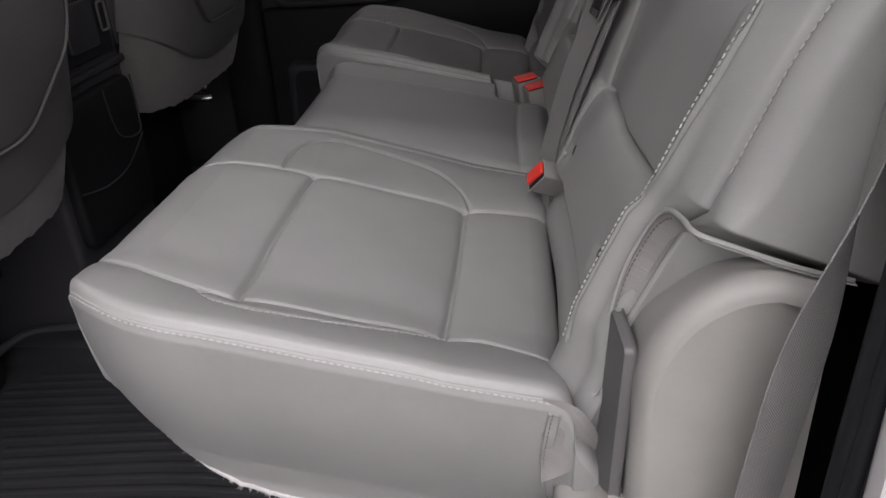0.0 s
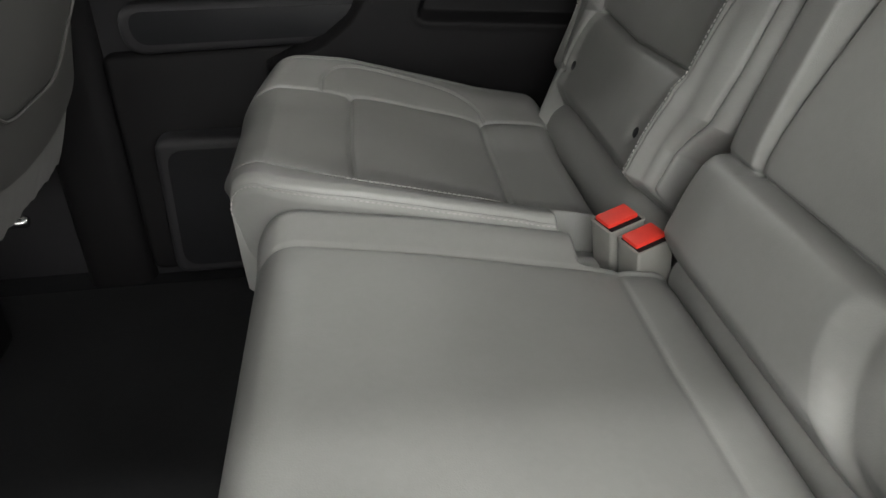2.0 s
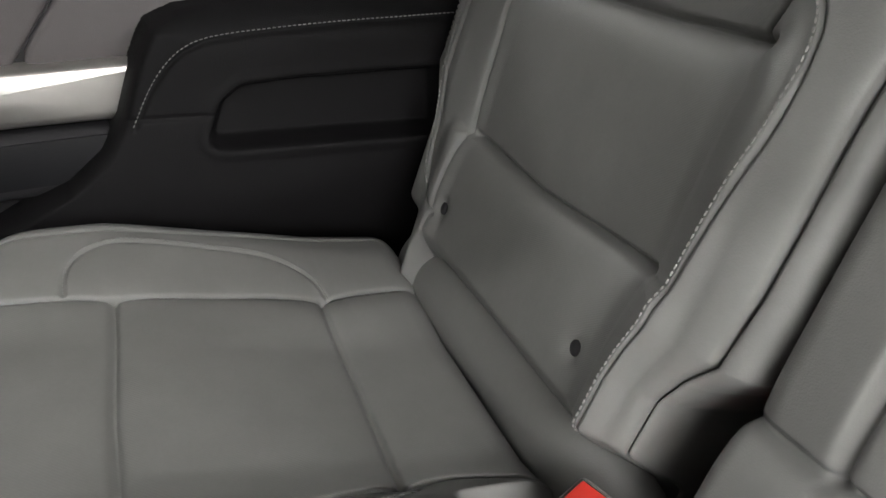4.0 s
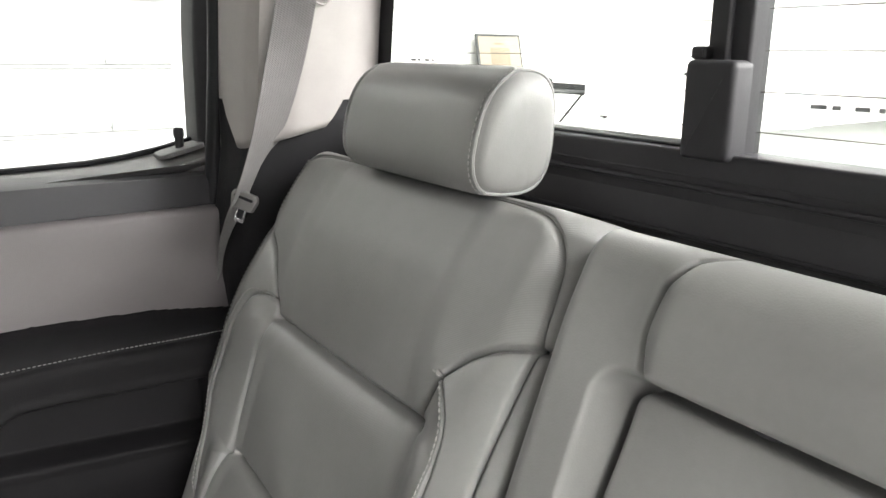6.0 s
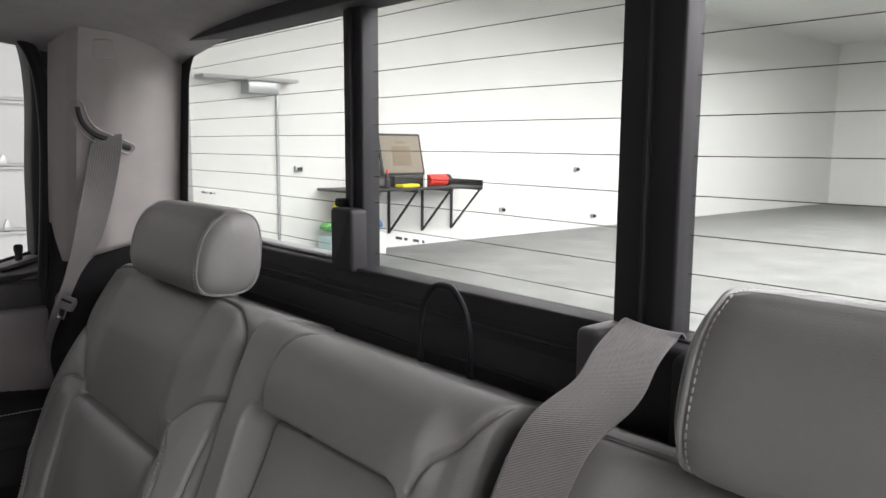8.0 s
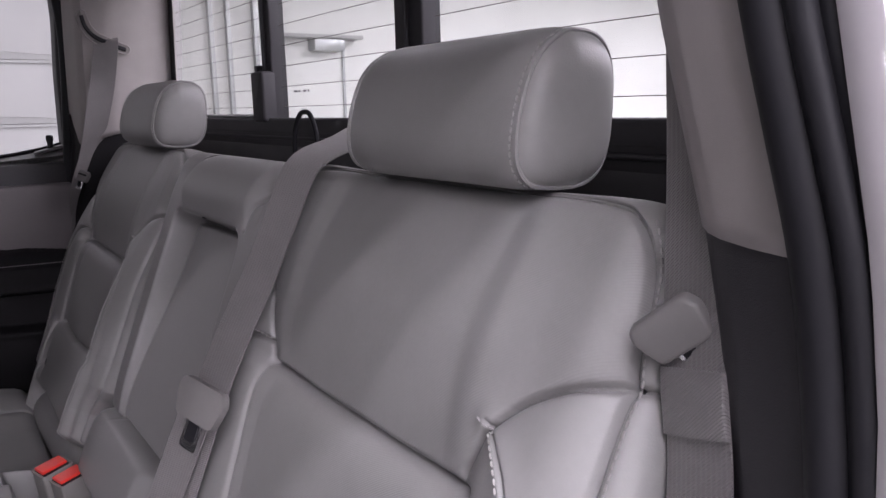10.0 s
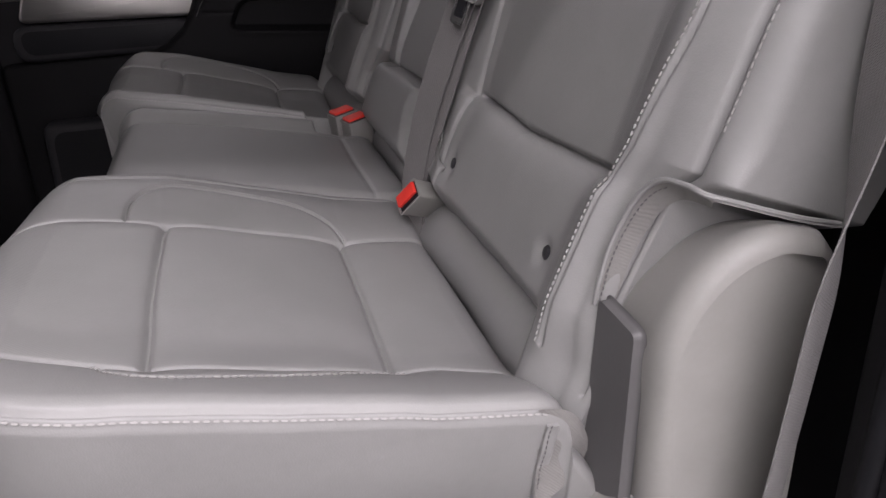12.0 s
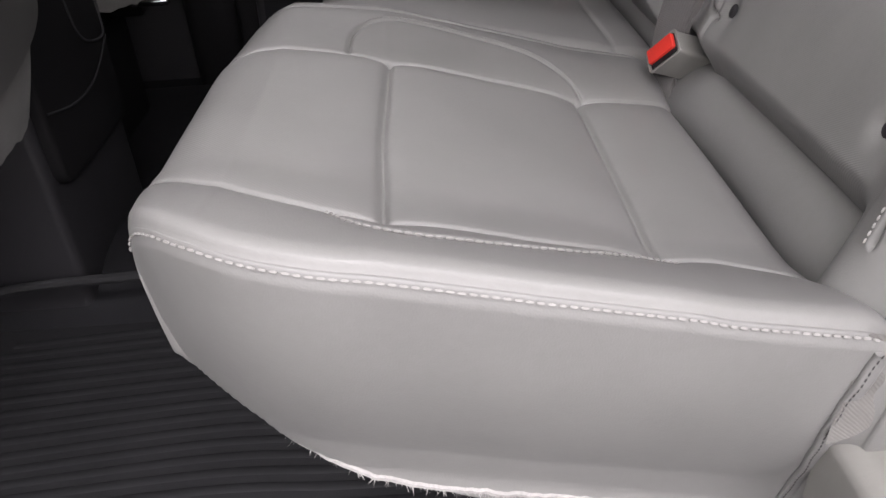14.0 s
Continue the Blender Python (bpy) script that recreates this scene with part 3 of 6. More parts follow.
def near_pillar(z0, z1, inset=0.0):
    """Trim beside the open door: rounds from the cab's inside to its front edge at the seal."""
    def fn(u, v):
        z = z0 + (z1 - z0) * v
        a, b = TRIM_IN(z), SEAL_IN(z)
        pts = [(0.372, a + 0.030), (0.30, a + 0.034), (0.235, a + 0.030), (0.206, a + 0.016), (0.194, a + 0.004), (0.187, a - 0.008), (0.181, (a + b) / 2), (0.176, b), (0.176, b - 0.024)]
        f = u * (len(pts) - 1)
        i = min(int(f), len(pts) - 2)
        t = f - i
        return (pts[i][0] * (1 - t) + pts[i + 1][0] * t + inset, pts[i][1] * (1 - t) + pts[i + 1][1] * t, z + (0.006 * (1 - u) - 0.003 if v < 0.5 and z0 > 0.5 else 0))
    return sheetgrid(fn, [i / 40 for i in range(41)], [i / 40 for i in range(41)])


for side, nm in ((1, "pillar_c_1"), (-1, "pillar_c_2")):
    p = part(nm, *(pillar_upper() if side > 0 else near_pillar(0.819, 1.235)), PILLAR, None)
    tagged(p, "pale grey moulded pillar trim with belt slot" if side > 0 else "pale grey moulded pillar trim beside the open door", "pillar trim", kind="structure")
    s = p.modifiers.new("thick", "SOLIDIFY")
    s.thickness, s.offset = 0.012, 1 if side > 0 else -1
    q = part(nm + "_lower", *(pillar_lower() if side > 0 else near_pillar(-0.02, 0.832, 0.003)), BLACK if side < 0 else BLACKSOFT, None)
    tagged(q, "black lower pillar trim", "pillar trim", kind="structure")
    s = q.modifiers.new("thick", "SOLIDIFY")
    s.thickness, s.offset = 0.012, 1 if side > 0 else -1
    if side > 0:
        for dx, dy, r in ((0.158, 1.506, 0.011), (0.162, 1.518, 0.007)):
            seal = sweep(curve([(dx - 0.055, dy + 0.075, -0.02), (dx - 0.03, dy + 0.038, 0.4), (dx - 0.012, dy + 0.018, 0.6), (dx + 0.004, dy - 0.002, 0.8), (dx + 0.012, dy - 0.03, 1.05), (dx - 0.02, dy - 0.06, 1.17), (dx - 0.12, dy - 0.085, 1.225), (dx - 0.45, dy - 0.095, 1.24)], 8), circle(r, 10), (0, 1, 0))
            part("door_seal", *seal, RUBBER, p, "black rubber door seal")
        frm = [(0.105, 1.590, -0.1), (0.140, 1.553, 0.4), (0.160, 1.532, 0.6), (0.182, 1.513, 0.78), (0.192, 1.484, 1.06), (0.16, 1.46, 1.22), (0.0, 1.44, 1.27), (-0.7, 1.43, 1.28)]
    else:
        for dx, dy, r in ((0.171, -0.0095, 0.0105), (0.168, -0.0245, 0.0065), (0.172, -0.0335, 0.005)):
            line = [(dx - 0.02 * max(0.0, 0.7 - z), SEAL_IN(z) + dy, z) for z in (-0.02, 0.2, 0.4, 0.52, 0.6, 0.65, 0.71, 0.765, 0.82, 0.87, 0.92, 1.0, 1.08, 1.14)]
            line += [(dx - 0.03, SEAL_IN(1.18) + dy, 1.185), (dx - 0.12, SEAL_IN(1.2) + dy, 1.215), (dx - 0.45, SEAL_IN(1.2) + dy, 1.225)]
            part("door_seal", *sweep(curve(line, 6), circle(r, 10), (0, 1, 0)), RUBBER, p, "black rubber door seal")
        frm = [(0.20, JAMB_IN(z) + 0.004, z) for z in (-0.1, 0.4, 0.6, 0.78, 1.06)] + [(0.16, JAMB_IN(1.2) + 0.006, 1.22), (0.0, JAMB_IN(1.2) + 0.008, 1.25), (-0.7, JAMB_IN(1.2) + 0.008, 1.26)]
    frm = sweep(curve(frm, 8), rounded([(-0.012, -0.02), (0.012, -0.02), (0.012, 0.02), (-0.012, 0.02)], 0.008, 3), (0, 1, 0))
    tagged(part("door_frame" + nm[-2:], *frm, BLACK, None), "black door opening frame", "door frame", kind="structure")
# hook cover and belt slot rim on the pillar trim
part("hook_cover", *slab(rounded([(0.208, 1.140), (0.236, 1.140), (0.236, 1.166), (0.208, 1.166)], 0.005, 3), lambda a, b, c: (a - c * 0.4, pillar_y(a, b) - c * 0.9 + 0.001, b), 0.004, 0.0015), PILLAR, bpy.data.objects["pillar_c_1"], "small square cover")

# ---------------------------------------------------------------- rear window
XB, XT, ZB, ZT = 0.371, 0.369, 0.868, 1.168


def on_glass(y, z, c=0.0):
    """A point on the rear window's plane, c towards the seats."""
    return (XB + (XT - XB) * (z - ZB) / (ZT - ZB) - c, y, z)


rw = thing("window_1", (XB, MID, ZB), "three-part sliding rear window with heater lines", "window", kind="structure")


def bar(y0, y1, z0, z1, th=0.022, name="frame_bar", mat=BLACK, back=0.006, lab=""):
    vf = slab(rounded([(W - y1, z0), (W - y0, z0), (W - y0, z1), (W - y1, z1)], 0.003, 2), lambda a, b, c: on_glass(W - a, b, c - back), th, 0.003)
    return part(name, *vf, mat, rw, lab)


bar(0.842, 0.880, ZB - 0.01, ZT + 0.02, 0.024)
bar(0.858, 0.862, ZB - 0.01, ZT + 0.02, 0.03)
bar(0.427, 0.484, ZB - 0.01, ZT + 0.02, 0.024)
bar(0.452, 0.457, ZB - 0.01, ZT + 0.02, 0.03)
bar(-0.04, W + 0.04, ZT, ZT + 0.06, 0.05, "head_rail")
bar(-0.04, W + 0.04, ZB - 0.045, ZB, 0.034, "bottom_rail")
for sgn in (1, -1):
    def rim(u, v, s=sgn):
        z = ZB - 0.01 + u * (ZT + 0.02 - ZB)
        r = 0.06
        y = 1.377 if z < ZT - r else 1.377 - (r - math.sqrt(max(0, r * r - (z - ZT + r) ** 2)))
        y = y - 0.042 * u + (0.0 if v == 0 else 0.06)
        y = y if s > 0 else W - y
        return on_glass(y, z, 0.012)
    vf = sheetgrid(rim, [i / 24 for i in range(25)], [0, 1])
    part("side_rim", *vf, RUBBER, rw)
bar(0.882, 1.37, ZB, ZB + 0.006, 0.02, "sill_strip", STEELGREY, lab="pale metal sill strip")
for y0, y1 in ((0.880, 1.42), (0.484, 0.842), (-0.05, 0.427)):
    g = part("pane", *slab([(W - y1, ZB), (W - y0, ZB), (W - y0, ZT), (W - y1, ZT)], lambda a, b, c: on_glass(W - a, b, c - 0.003), 0.004, 0.0005, 1), GLASS, rw, "clear glass pane", smooth=False)
    g.visible_shadow = False
# thin heater lines
for y0, y1, n, step in ((0.882, 1.365, 11, 0.0278), (0.486, 0.840, 10, 0.0302), (0.0, 0.425, 10, 0.0302)):
    for i in range(n):
        z = ZB + 0.0165 + i * step
        if z > ZT - 0.004:
            continue
        e = y1 if y1 < 1 else 1.396 - 0.03 * (z - ZB) / 0.3
        part("heater_line", *sweep([on_glass(y0, z, 0.002), on_glass((y0 + e) / 2, z + 0.0006, 0.002), on_glass(e, z, 0.002)], circle(0.0004, 5), (0, 0, 1)), WIRE, rw)
# slider latch
part("latch_body", *slab(rounded([(W - 0.886, 0.862), (W - 0.841, 0.862), (W - 0.841, 0.938), (W - 0.886, 0.938)], 0.006, 3), lambda a, b, c: on_glass(W - a, b, c + 0.014), 0.022, 0.005), BLACK, rw, "dark plastic slider latch")
part("latch_tab", *slab(rounded([(W - 0.888, 0.938), (W - 0.874, 0.938), (W - 0.874, 0.948), (W - 0.888, 0.948)], 0.003, 3), lambda a, b, c: on_glass(W - a, b, c + 0.014), 0.014, 0.003), BLACK, rw)
# rows of small unreadable marks etched on the panes
for yc, z in ((0.80, 0.905), (1.335, 0.93)):
    for k, wd in enumerate((0.012, 0.006, 0.010, 0.004)):
        y = yc - k * 0.016
        part("etched_mark", *slab([(W - y, z), (W - y + wd, z), (W - y + wd, z + 0.003), (W - y, z + 0.003)], lambda a, b, c: on_glass(W - a, b, c + 0.0015), 0.0006, 0.0001, 1), ETCH, rw, smooth=False)
# black shelf trim below the window
trim = part("trim", *sheetgrid(lambda u, v: [(0.335 + 0.0 * u, -0.03 + v * (W + 0.06), 0.70), (0.338, -0.03 + v * (W + 0.06), 0.79), (0.342, -0.03 + v * (W + 0.06), 0.826), (0.347, -0.03 + v * (W + 0.06), 0.832), (0.343, -0.03 + v * (W + 0.06), 0.838), (0.352, -0.03 + v * (W + 0.06), 0.852), (0.362, -0.03 + v * (W + 0.06), 0.860), (0.372, -0.03 + v * (W + 0.06), 0.861)][u],
                               list(range(8)), [i / 10 for i in range(11)]), BLACK, None)
trim.data.flip_normals()
tagged(trim, "black plastic trim below the rear window", "trim", kind="structure")

for x, z, r in ((0.3425, 0.839, 0.0028), (0.3445, 0.8475, 0.0018), (0.3375, 0.800, 0.0022)):
    part("trim_bead", *sweep([(x, -0.03 + 0.1 * i, z) for i in range(15)], circle(r, 8), (0, 0, 1)), BLACK, trim)

# tether loop behind the middle backrest
loop = thing("tether_loop", (0.318, 0.655, 0.79), "thin black rubber loop standing behind the backrest", "loop")
part("cord", *sweep(curve([(0.318, 0.618, 0.76), (0.316, 0.616, 0.82), (0.316, 0.622, 0.853), (0.318, 0.641, 0.873), (0.319, 0.656, 0.8765), (0.318, 0.672, 0.873), (0.317, 0.687, 0.853), (0.317, 0.691, 0.82), (0.318, 0.688, 0.76)], 8), circle(0.0033, 8), (1, 0, 0)), RUBBER, loop)

# ---------------------------------------------------------------- far door
DY = 1.50
fdoor = thing("door_1", (-0.25, DY, 0.0), "closed rear door with black and grey trim", "door", kind="structure")


def dslab(name, corners, r, thick, bevel, mat, base=0.0, lab=""):
    """corners as (x, z)."""
    poly = rounded([(-x, z) for x, z in corners], r, 5)
    area = sum(poly[i - 1][0] * poly[i][1] - poly[i][0] * poly[i - 1][1] for i in range(len(poly)))
    if area < 0:
        poly = poly[::-1]
    return part(name, *slab(poly, lambda a, b, c: (-a, DY - c - base, b), thick, bevel), mat, fdoor, lab)


part("door_shell", *box(-0.68, 0.175, DY + 0.001, DY + 0.1, -0.05, 0.782, 0.012), BLACK, fdoor)
SILL = ([-0.68, -0.12, 0.03, 0.10, 0.172], [0.760, 0.771, 0.776, 0.785, 0.803])
dslab("window_sill_trim", [(-0.68, 0.738), (0.172, 0.741), (0.172, 0.803), (0.10, 0.785), (0.03, 0.776), (-0.12, 0.771), (-0.68, 0.760)], 0.008, 0.012, 0.008, DARKPLAS, -0.03, "dark grey sill trim")
part("sill_top", *sheetgrid(lambda u, v: (-0.68 + 0.85 * u, (1.521, 1.528, 1.545, 1.575, 1.60, 1.62)[v], float(np.interp(-0.68 + 0.85 * u, *SILL)) + (-0.016, -0.003, 0.003, 0.009, 0.012, 0.010)[v]), [i / 40 for i in range(41)], list(range(6))), DARKPLAS, fdoor)
dslab("upper_panel", [(-0.335, 0.550), (0.172, 0.560), (0.172, 0.739), (-0.18, 0.737)], [0.02, 0.02, 0.02, 0.03], 0.014, 0.010, DOORCLOTH, 0.0, "mauve-grey padded door insert")
dslab("upper_surround", [(-0.66, 0.55), (-0.337, 0.55), (-0.184, 0.738), (-0.66, 0.73)], 0.01, 0.008, 0.006, DOORCLOTH)
dslab("pull_strip", [(-0.60, 0.505), (-0.225, 0.495), (-0.195, 0.558), (-0.58, 0.565)], 0.015, 0.03, 0.010, SATIN, 0.0, "satin silver pull strip")
dslab("pull_cup_rim", [(-0.615, 0.42), (-0.235, 0.425), (-0.20, 0.49), (-0.62, 0.50)], 0.04, 0.04, 0.014, BLACK)
# dark plate over the rim stands in for shade inside the pull cup
dslab("pull_cup_shade", [(-0.595, 0.438), (-0.27, 0.438), (-0.225, 0.485), (-0.60, 0.49)], 0.03, 0.0415, 0.0003, RUBBER)
dslab("lower_panel", [(-0.66, 0.02), (0.165, 0.02), (0.165, 0.43), (-0.66, 0.42)], 0.02, 0.022, 0.012, BLACKSOFT)
dslab("map_pocket", [(-0.61, 0.03), (-0.25, 0.03), (-0.25, 0.285), (-0.60, 0.29)], 0.03, 0.062, 0.014, BLACK)
# raised dark plate paints the shade in the pocket's opening
dslab("pocket_mouth_shade", [(-0.59, 0.05), (-0.28, 0.05), (-0.28, 0.265), (-0.58, 0.27)], 0.03, 0.0635, 0.0004, RUBBER)
# padded armrest: a stitched pad that rolls over its top, a base below it and a hollow grab pocket
ARM = [(-0.205, 0.585), (-0.196, 0.598), (-0.165, 0.609), (-0.08, 0.614), (0.065, 0.608), (0.168, 0.594), (0.168, 0.25), (-0.42, 0.25), (-0.40, 0.40), (-0.303, 0.443), (-0.266, 0.471), (-0.242, 0.506), (-0.216, 0.566)]
GRAB = rounded([(-0.158, 0.464), (0.115, 0.444), (0.115, 0.522), (-0.05, 0.529), (-0.112, 0.528), (-0.136, 0.512)], [0.014, 0.01, 0.01, 0.03, 0.03, 0.02], 4)
ARM_STITCH = [(-0.226, 0.500), (-0.205, 0.535), (-0.186, 0.558), (-0.165, 0.574), (-0.140, 0.581), (-0.088, 0.584), (0.009, 0.584), (0.106, 0.581), (0.165, 0.578)]


def inside(X, Z, poly):
    r = np.zeros(X.shape, bool)
    for (x0, z0), (x1, z1) in zip(poly, poly[1:] + poly[:1]):
        hit = (z0 > Z) != (z1 > Z)
        r ^= hit & (X < (x1 - x0) * (Z - z0) / (z1 - z0 if z1 != z0 else 1e-9) + x0)
    return r


def arm_depth(X, Z):
    """How far the armrest stands out of the door at a place on it."""
    sd = np.where(inside(X, Z, ARM), 1, -1) * seam_distance(X, Z, ARM + ARM[:1])
    r = 0.014 + 0.034 * smooth01((X + 0.19) / 0.06) * smooth01((Z - 0.50) / 0.05)
    t = np.clip(sd / r, 0, 1)
    d = 0.010 + 0.062 * np.sqrt(1 - (1 - t) ** 2) - 0.03 * (1 - smooth01((Z - 0.26) / 0.16))
    g = np.where(inside(X, Z, GRAB), 1, -1) * seam_distance(X, Z, GRAB + GRAB[:1])
    d = d - 0.034 * smooth01((g + 0.004) / 0.012) + 0.002 * np.exp(-((g + 0.008) / 0.006) ** 2)
    k = np.minimum(seam_distance(X, Z, [(q[0], q[1] - 0.004) for q in ARM_STITCH]), seam_distance(X, Z, [(-0.24, 0.507), (-0.147, 0.500)]))
    return d + 0.0015 * (1 - np.exp(-k / 0.006)) - 0.003 * np.exp(-(k / 0.002) ** 2), g


Xg, Zg = np.meshgrid(np.linspace(-0.425, 0.168, 240), np.linspace(0.25, 0.632, 190), indexing="ij")
Dg, Gg = arm_depth(Xg, Zg)
Xc, Zc, Gc = Xg[:-1, :-1], Zg[:-1, :-1], Gg[:-1, :-1]
lab = np.where(inside(Xc, Zc, ARM) | (seam_distance(Xc, Zc, ARM + ARM[:1]) < 0.003), 1, 0)
lab[(lab == 1) & (Zc < np.interp(Xc, [-0.23, -0.147, 0.2], [0.507, 0.501, 0.480]))] = 2
lab[Gc > 0] = 3
upholster(np.stack([Xg, DY - Dg, Zg], -1), lab, fdoor, {1: ("armrest", BLACKSOFT, "black stitched padded armrest"), 2: ("armrest_base", BLACKSOFT, ""), 3: ("grab_pocket", BLACKSOFT, "hollow black grab pocket")})
ap = curve([(x, z, 0) for x, z in ARM_STITCH], 12)
ad = arm_depth(np.array([[q.x for q in ap]]), np.array([[q.y for q in ap]]))[0][0]
tagged(part("stitching", *stitches([(q.x, DY - e - 0.0012, q.y) for q, e in zip(ap, ad)], 0.0036, 0.0018, 0.0007), THREAD, fdoor, "pale thread"), kind="stuff")
part("lock_knob", *revolve([(0.006, 0), (0.006, 0.018), (0.0075, 0.022), (0.0075, 0.03), (0.005, 0.033)], lambda a, c, d: (0.138 + a, 1.575 + c, 0.803 + d), 12), BLACK, fdoor, "black lock pin")
part("lock_collar", *slab(rounded([(0.105, 1.55), (0.168, 1.55), (0.168, 1.6), (0.105, 1.6)], 0.015, 4), lambda a, b, c: (a, b, 0.803 + c + 0.25 * (a - 0.138)), 0.006, 0.002), DARKPLAS, fdoor)
dw = thing("window_2", (-0.25, 1.61, 0.8), "side window of the rear door with black frame", "window", kind="structure")
g = part("pane", *sheetgrid(lambda u, v: (-0.68 + 0.85 * u, 1.612 - 0.1 * v * v, 0.79 + 0.46 * v), [0, 1], [i / 6 for i in range(7)]), GLASS, dw, "clear glass pane")
g.visible_shadow = False
frame_path = curve([(0.176, 1.60, 0.76), (0.178, 1.595, 0.95), (0.182, 1.578, 1.10), (0.165, 1.555, 1.19), (0.12, 1.54, 1.232), (0.02, 1.53, 1.25), (-0.68, 1.525, 1.255)], 8)
part("frame", *sweep(frame_path, rounded([(-0.03, -0.014), (0.03, -0.014), (0.03, 0.014), (-0.03, 0.014)], 0.006, 3), (0, 1, 0)), BLACK, dw)
part("glass_seal", *sweep([(-0.68 + 0.05 * i, 1.605, float(np.interp(-0.68 + 0.05 * i, *SILL)) + 0.014) for i in range(18)], circle(0.005, 8), (0, 1, 0)), RUBBER, dw)

# ---------------------------------------------------------------- floor mats
mat = thing("floor_mat", (-0.6, 0.2, 0.0), "black ribbed rubber floor mat with raised rim", "floor mat")
mo = rounded([(-0.98, -0.09), (-0.02, -0.09), (-0.02, 1.45), (-0.98, 1.45)], 0.04, 4)
part("tray", *slab(mo, lambda a, b, c: (a, b, c + 0.001 + (0.07 * math.sin(math.pi * min(1, max(0, (b - 0.51) / 0.345))) ** 0.7 if 0.51 < b < 0.855 else 0)), 0.008, 0.003), MAT, mat)
for i in range(26):
    y = -0.05 + i * 0.022
    part("rib", *sweep(curve([(-0.80 + 0.05 * math.sin(i * 0.5), y - 0.01, 0.0095), (-0.5, y + 0.012, 0.0095), (-0.34, y + 0.006, 0.0095), (-0.1, y + 0.004, 0.0095)], 6), circle(0.006, 8, 0.22), (0, 1, 0)), MAT, mat)
part("rim", *sweep(curve([(-0.04, -0.085, 0.012), (-0.66, -0.085, 0.012), (-0.72, -0.06, 0.018), (-0.76, 0.0, 0.03), (-0.82, 0.3, 0.05), (-0.84, 0.48, 0.075), (-0.70, 0.53, 0.08), (-0.06, 0.53, 0.08)], 8), circle(0.007, 8), (0, 0, 1)), MAT, mat)

# ---------------------------------------------------------------- front seats and console


def front_seat(yc, words, back=0.0):
    st = thing("front_seat", (-0.8, yc, 0.0), words, "seat", "front seats")

    def shell(u, v):
        # u across, v up; rear face of the backrest
        a = (u - 0.5) * 2
        zl = 0.398 + 0.10 * abs(a) ** 2.2
        z = zl + (0.92 - zl) * v
        v = (z - 0.30) / 0.62
        hw = 0.285 - 0.03 * v
        e = 1 - abs(a) ** 6
        x = back - 0.735 + 0.13 * v + 0.043 * e - 0.05 * (1 - e) ** 1.5
        return (x, yc + a * hw, z)
    P = np.array([[shell(i / 40, j / 40) for j in range(41)] for i in range(41)])
    upholster(P, np.full((40, 40), 2), st, {2: ("back_cover", SHADEDLEATHER, "shade-darkened grey leather back cover")})
    # map pocket: a padded plate with a rounded lower end
    pk = rounded([(-0.195, 0.86), (0.195, 0.86), (0.180, 0.56), (0.08, 0.472), (-0.08, 0.472), (-0.180, 0.56)][::-1], [0.07, 0.09, 0.09, 0.07, 0.04, 0.04], 8)
    part("map_pocket", *slab(pk, lambda a, b, c: (back - 0.735 + 0.13 * (b - 0.30) / 0.62 + 0.037 + c, yc + a, b), 0.012, 0.008), SHADEDLEATHER, st, "grey padded map pocket")
    part("pocket_edge", *sweep([(back - 0.735 + 0.13 * (b - 0.30) / 0.62 + 0.049, yc + a, b) for a, b in pk], circle(0.0022, 6), (1, 0, 0), True), SHADEDLEATHER, st)

    def skirt(u, v):
        a = (u - 0.5) * 2
        top = 0.425 + 0.10 * abs(a) ** 2.2
        low = 0.332 + 0.012 * abs(a) ** 3 + 0.0015 * math.sin(61 * u) + 0.0012 * math.sin(133 * u + 1)
        z = low + (top - low) * v
        e = 1 - abs(a) ** 6
        x = back - 0.735 + 0.13 * (z - 0.30) / 0.62 + 0.038 * e - 0.045 * (1 - e) - 0.015 * (1 - v) ** 2
        return (x, yc + a * 0.272, z)
    part("carpet_skirt", *sheetgrid(skirt, [i / 90 for i in range(91)], [i / 14 for i in range(15)]), GREYCARPET, st, "grey carpet skirt with rough hem")
    part("side_bolster", *box(-1.0, back - 0.775, yc - 0.312, yc - 0.235, 0.318, 0.92, 0.030, 4), SHADEDLEATHER, st)
    part("side_bolster", *box(-1.0, back - 0.775, yc + 0.235, yc + 0.300, 0.318, 0.92, 0.030, 4), SHADEDLEATHER, st)
    part("seat_base", *box(-1.35, -0.86, yc - 0.25, yc + 0.25, 0.20, 0.38, 0.04, 3), BLACKSOFT, st)
    part("head_restraint", *box(-0.82, -0.70, yc - 0.13, yc + 0.13, 0.97, 1.13, 0.045, 4), SHADEDLEATHER, st)
    part("head_post", *sweep([(-0.77, yc, 0.85), (-0.77, yc, 1.0)], circle(0.008, 8), (1, 0, 0)), CHROME, st)
    part("pedestal", *box(-1.25, -0.85, yc - 0.22, yc + 0.22, 0.0, 0.235, 0.02), BLACKSOFT, st)
    for s in (-1, 1):
        rl = part("slide_rail", *box(-1.2, -0.80, yc + s * 0.18 - 0.02, yc + s * 0.18 + 0.02, 0.225, 0.285, 0.006), BLACKSOFT, st)
    part("rail_bolt", *revolve([(0.011, 0), (0.011, 0.07), (0.007, 0.074)], lambda a, c, d: (-0.80 + d, yc + 0.105 + a, 0.292 + c), 10), CHROME, rl, "bright steel bolt")
    part("rail_bolt", *revolve([(0.009, 0), (0.009, 0.07), (0.006, 0.074)], lambda a, c, d: (-0.80 + d, yc + 0.122 + a, 0.264 + c), 10), CHROME, rl, "bright steel bolt")
    return st


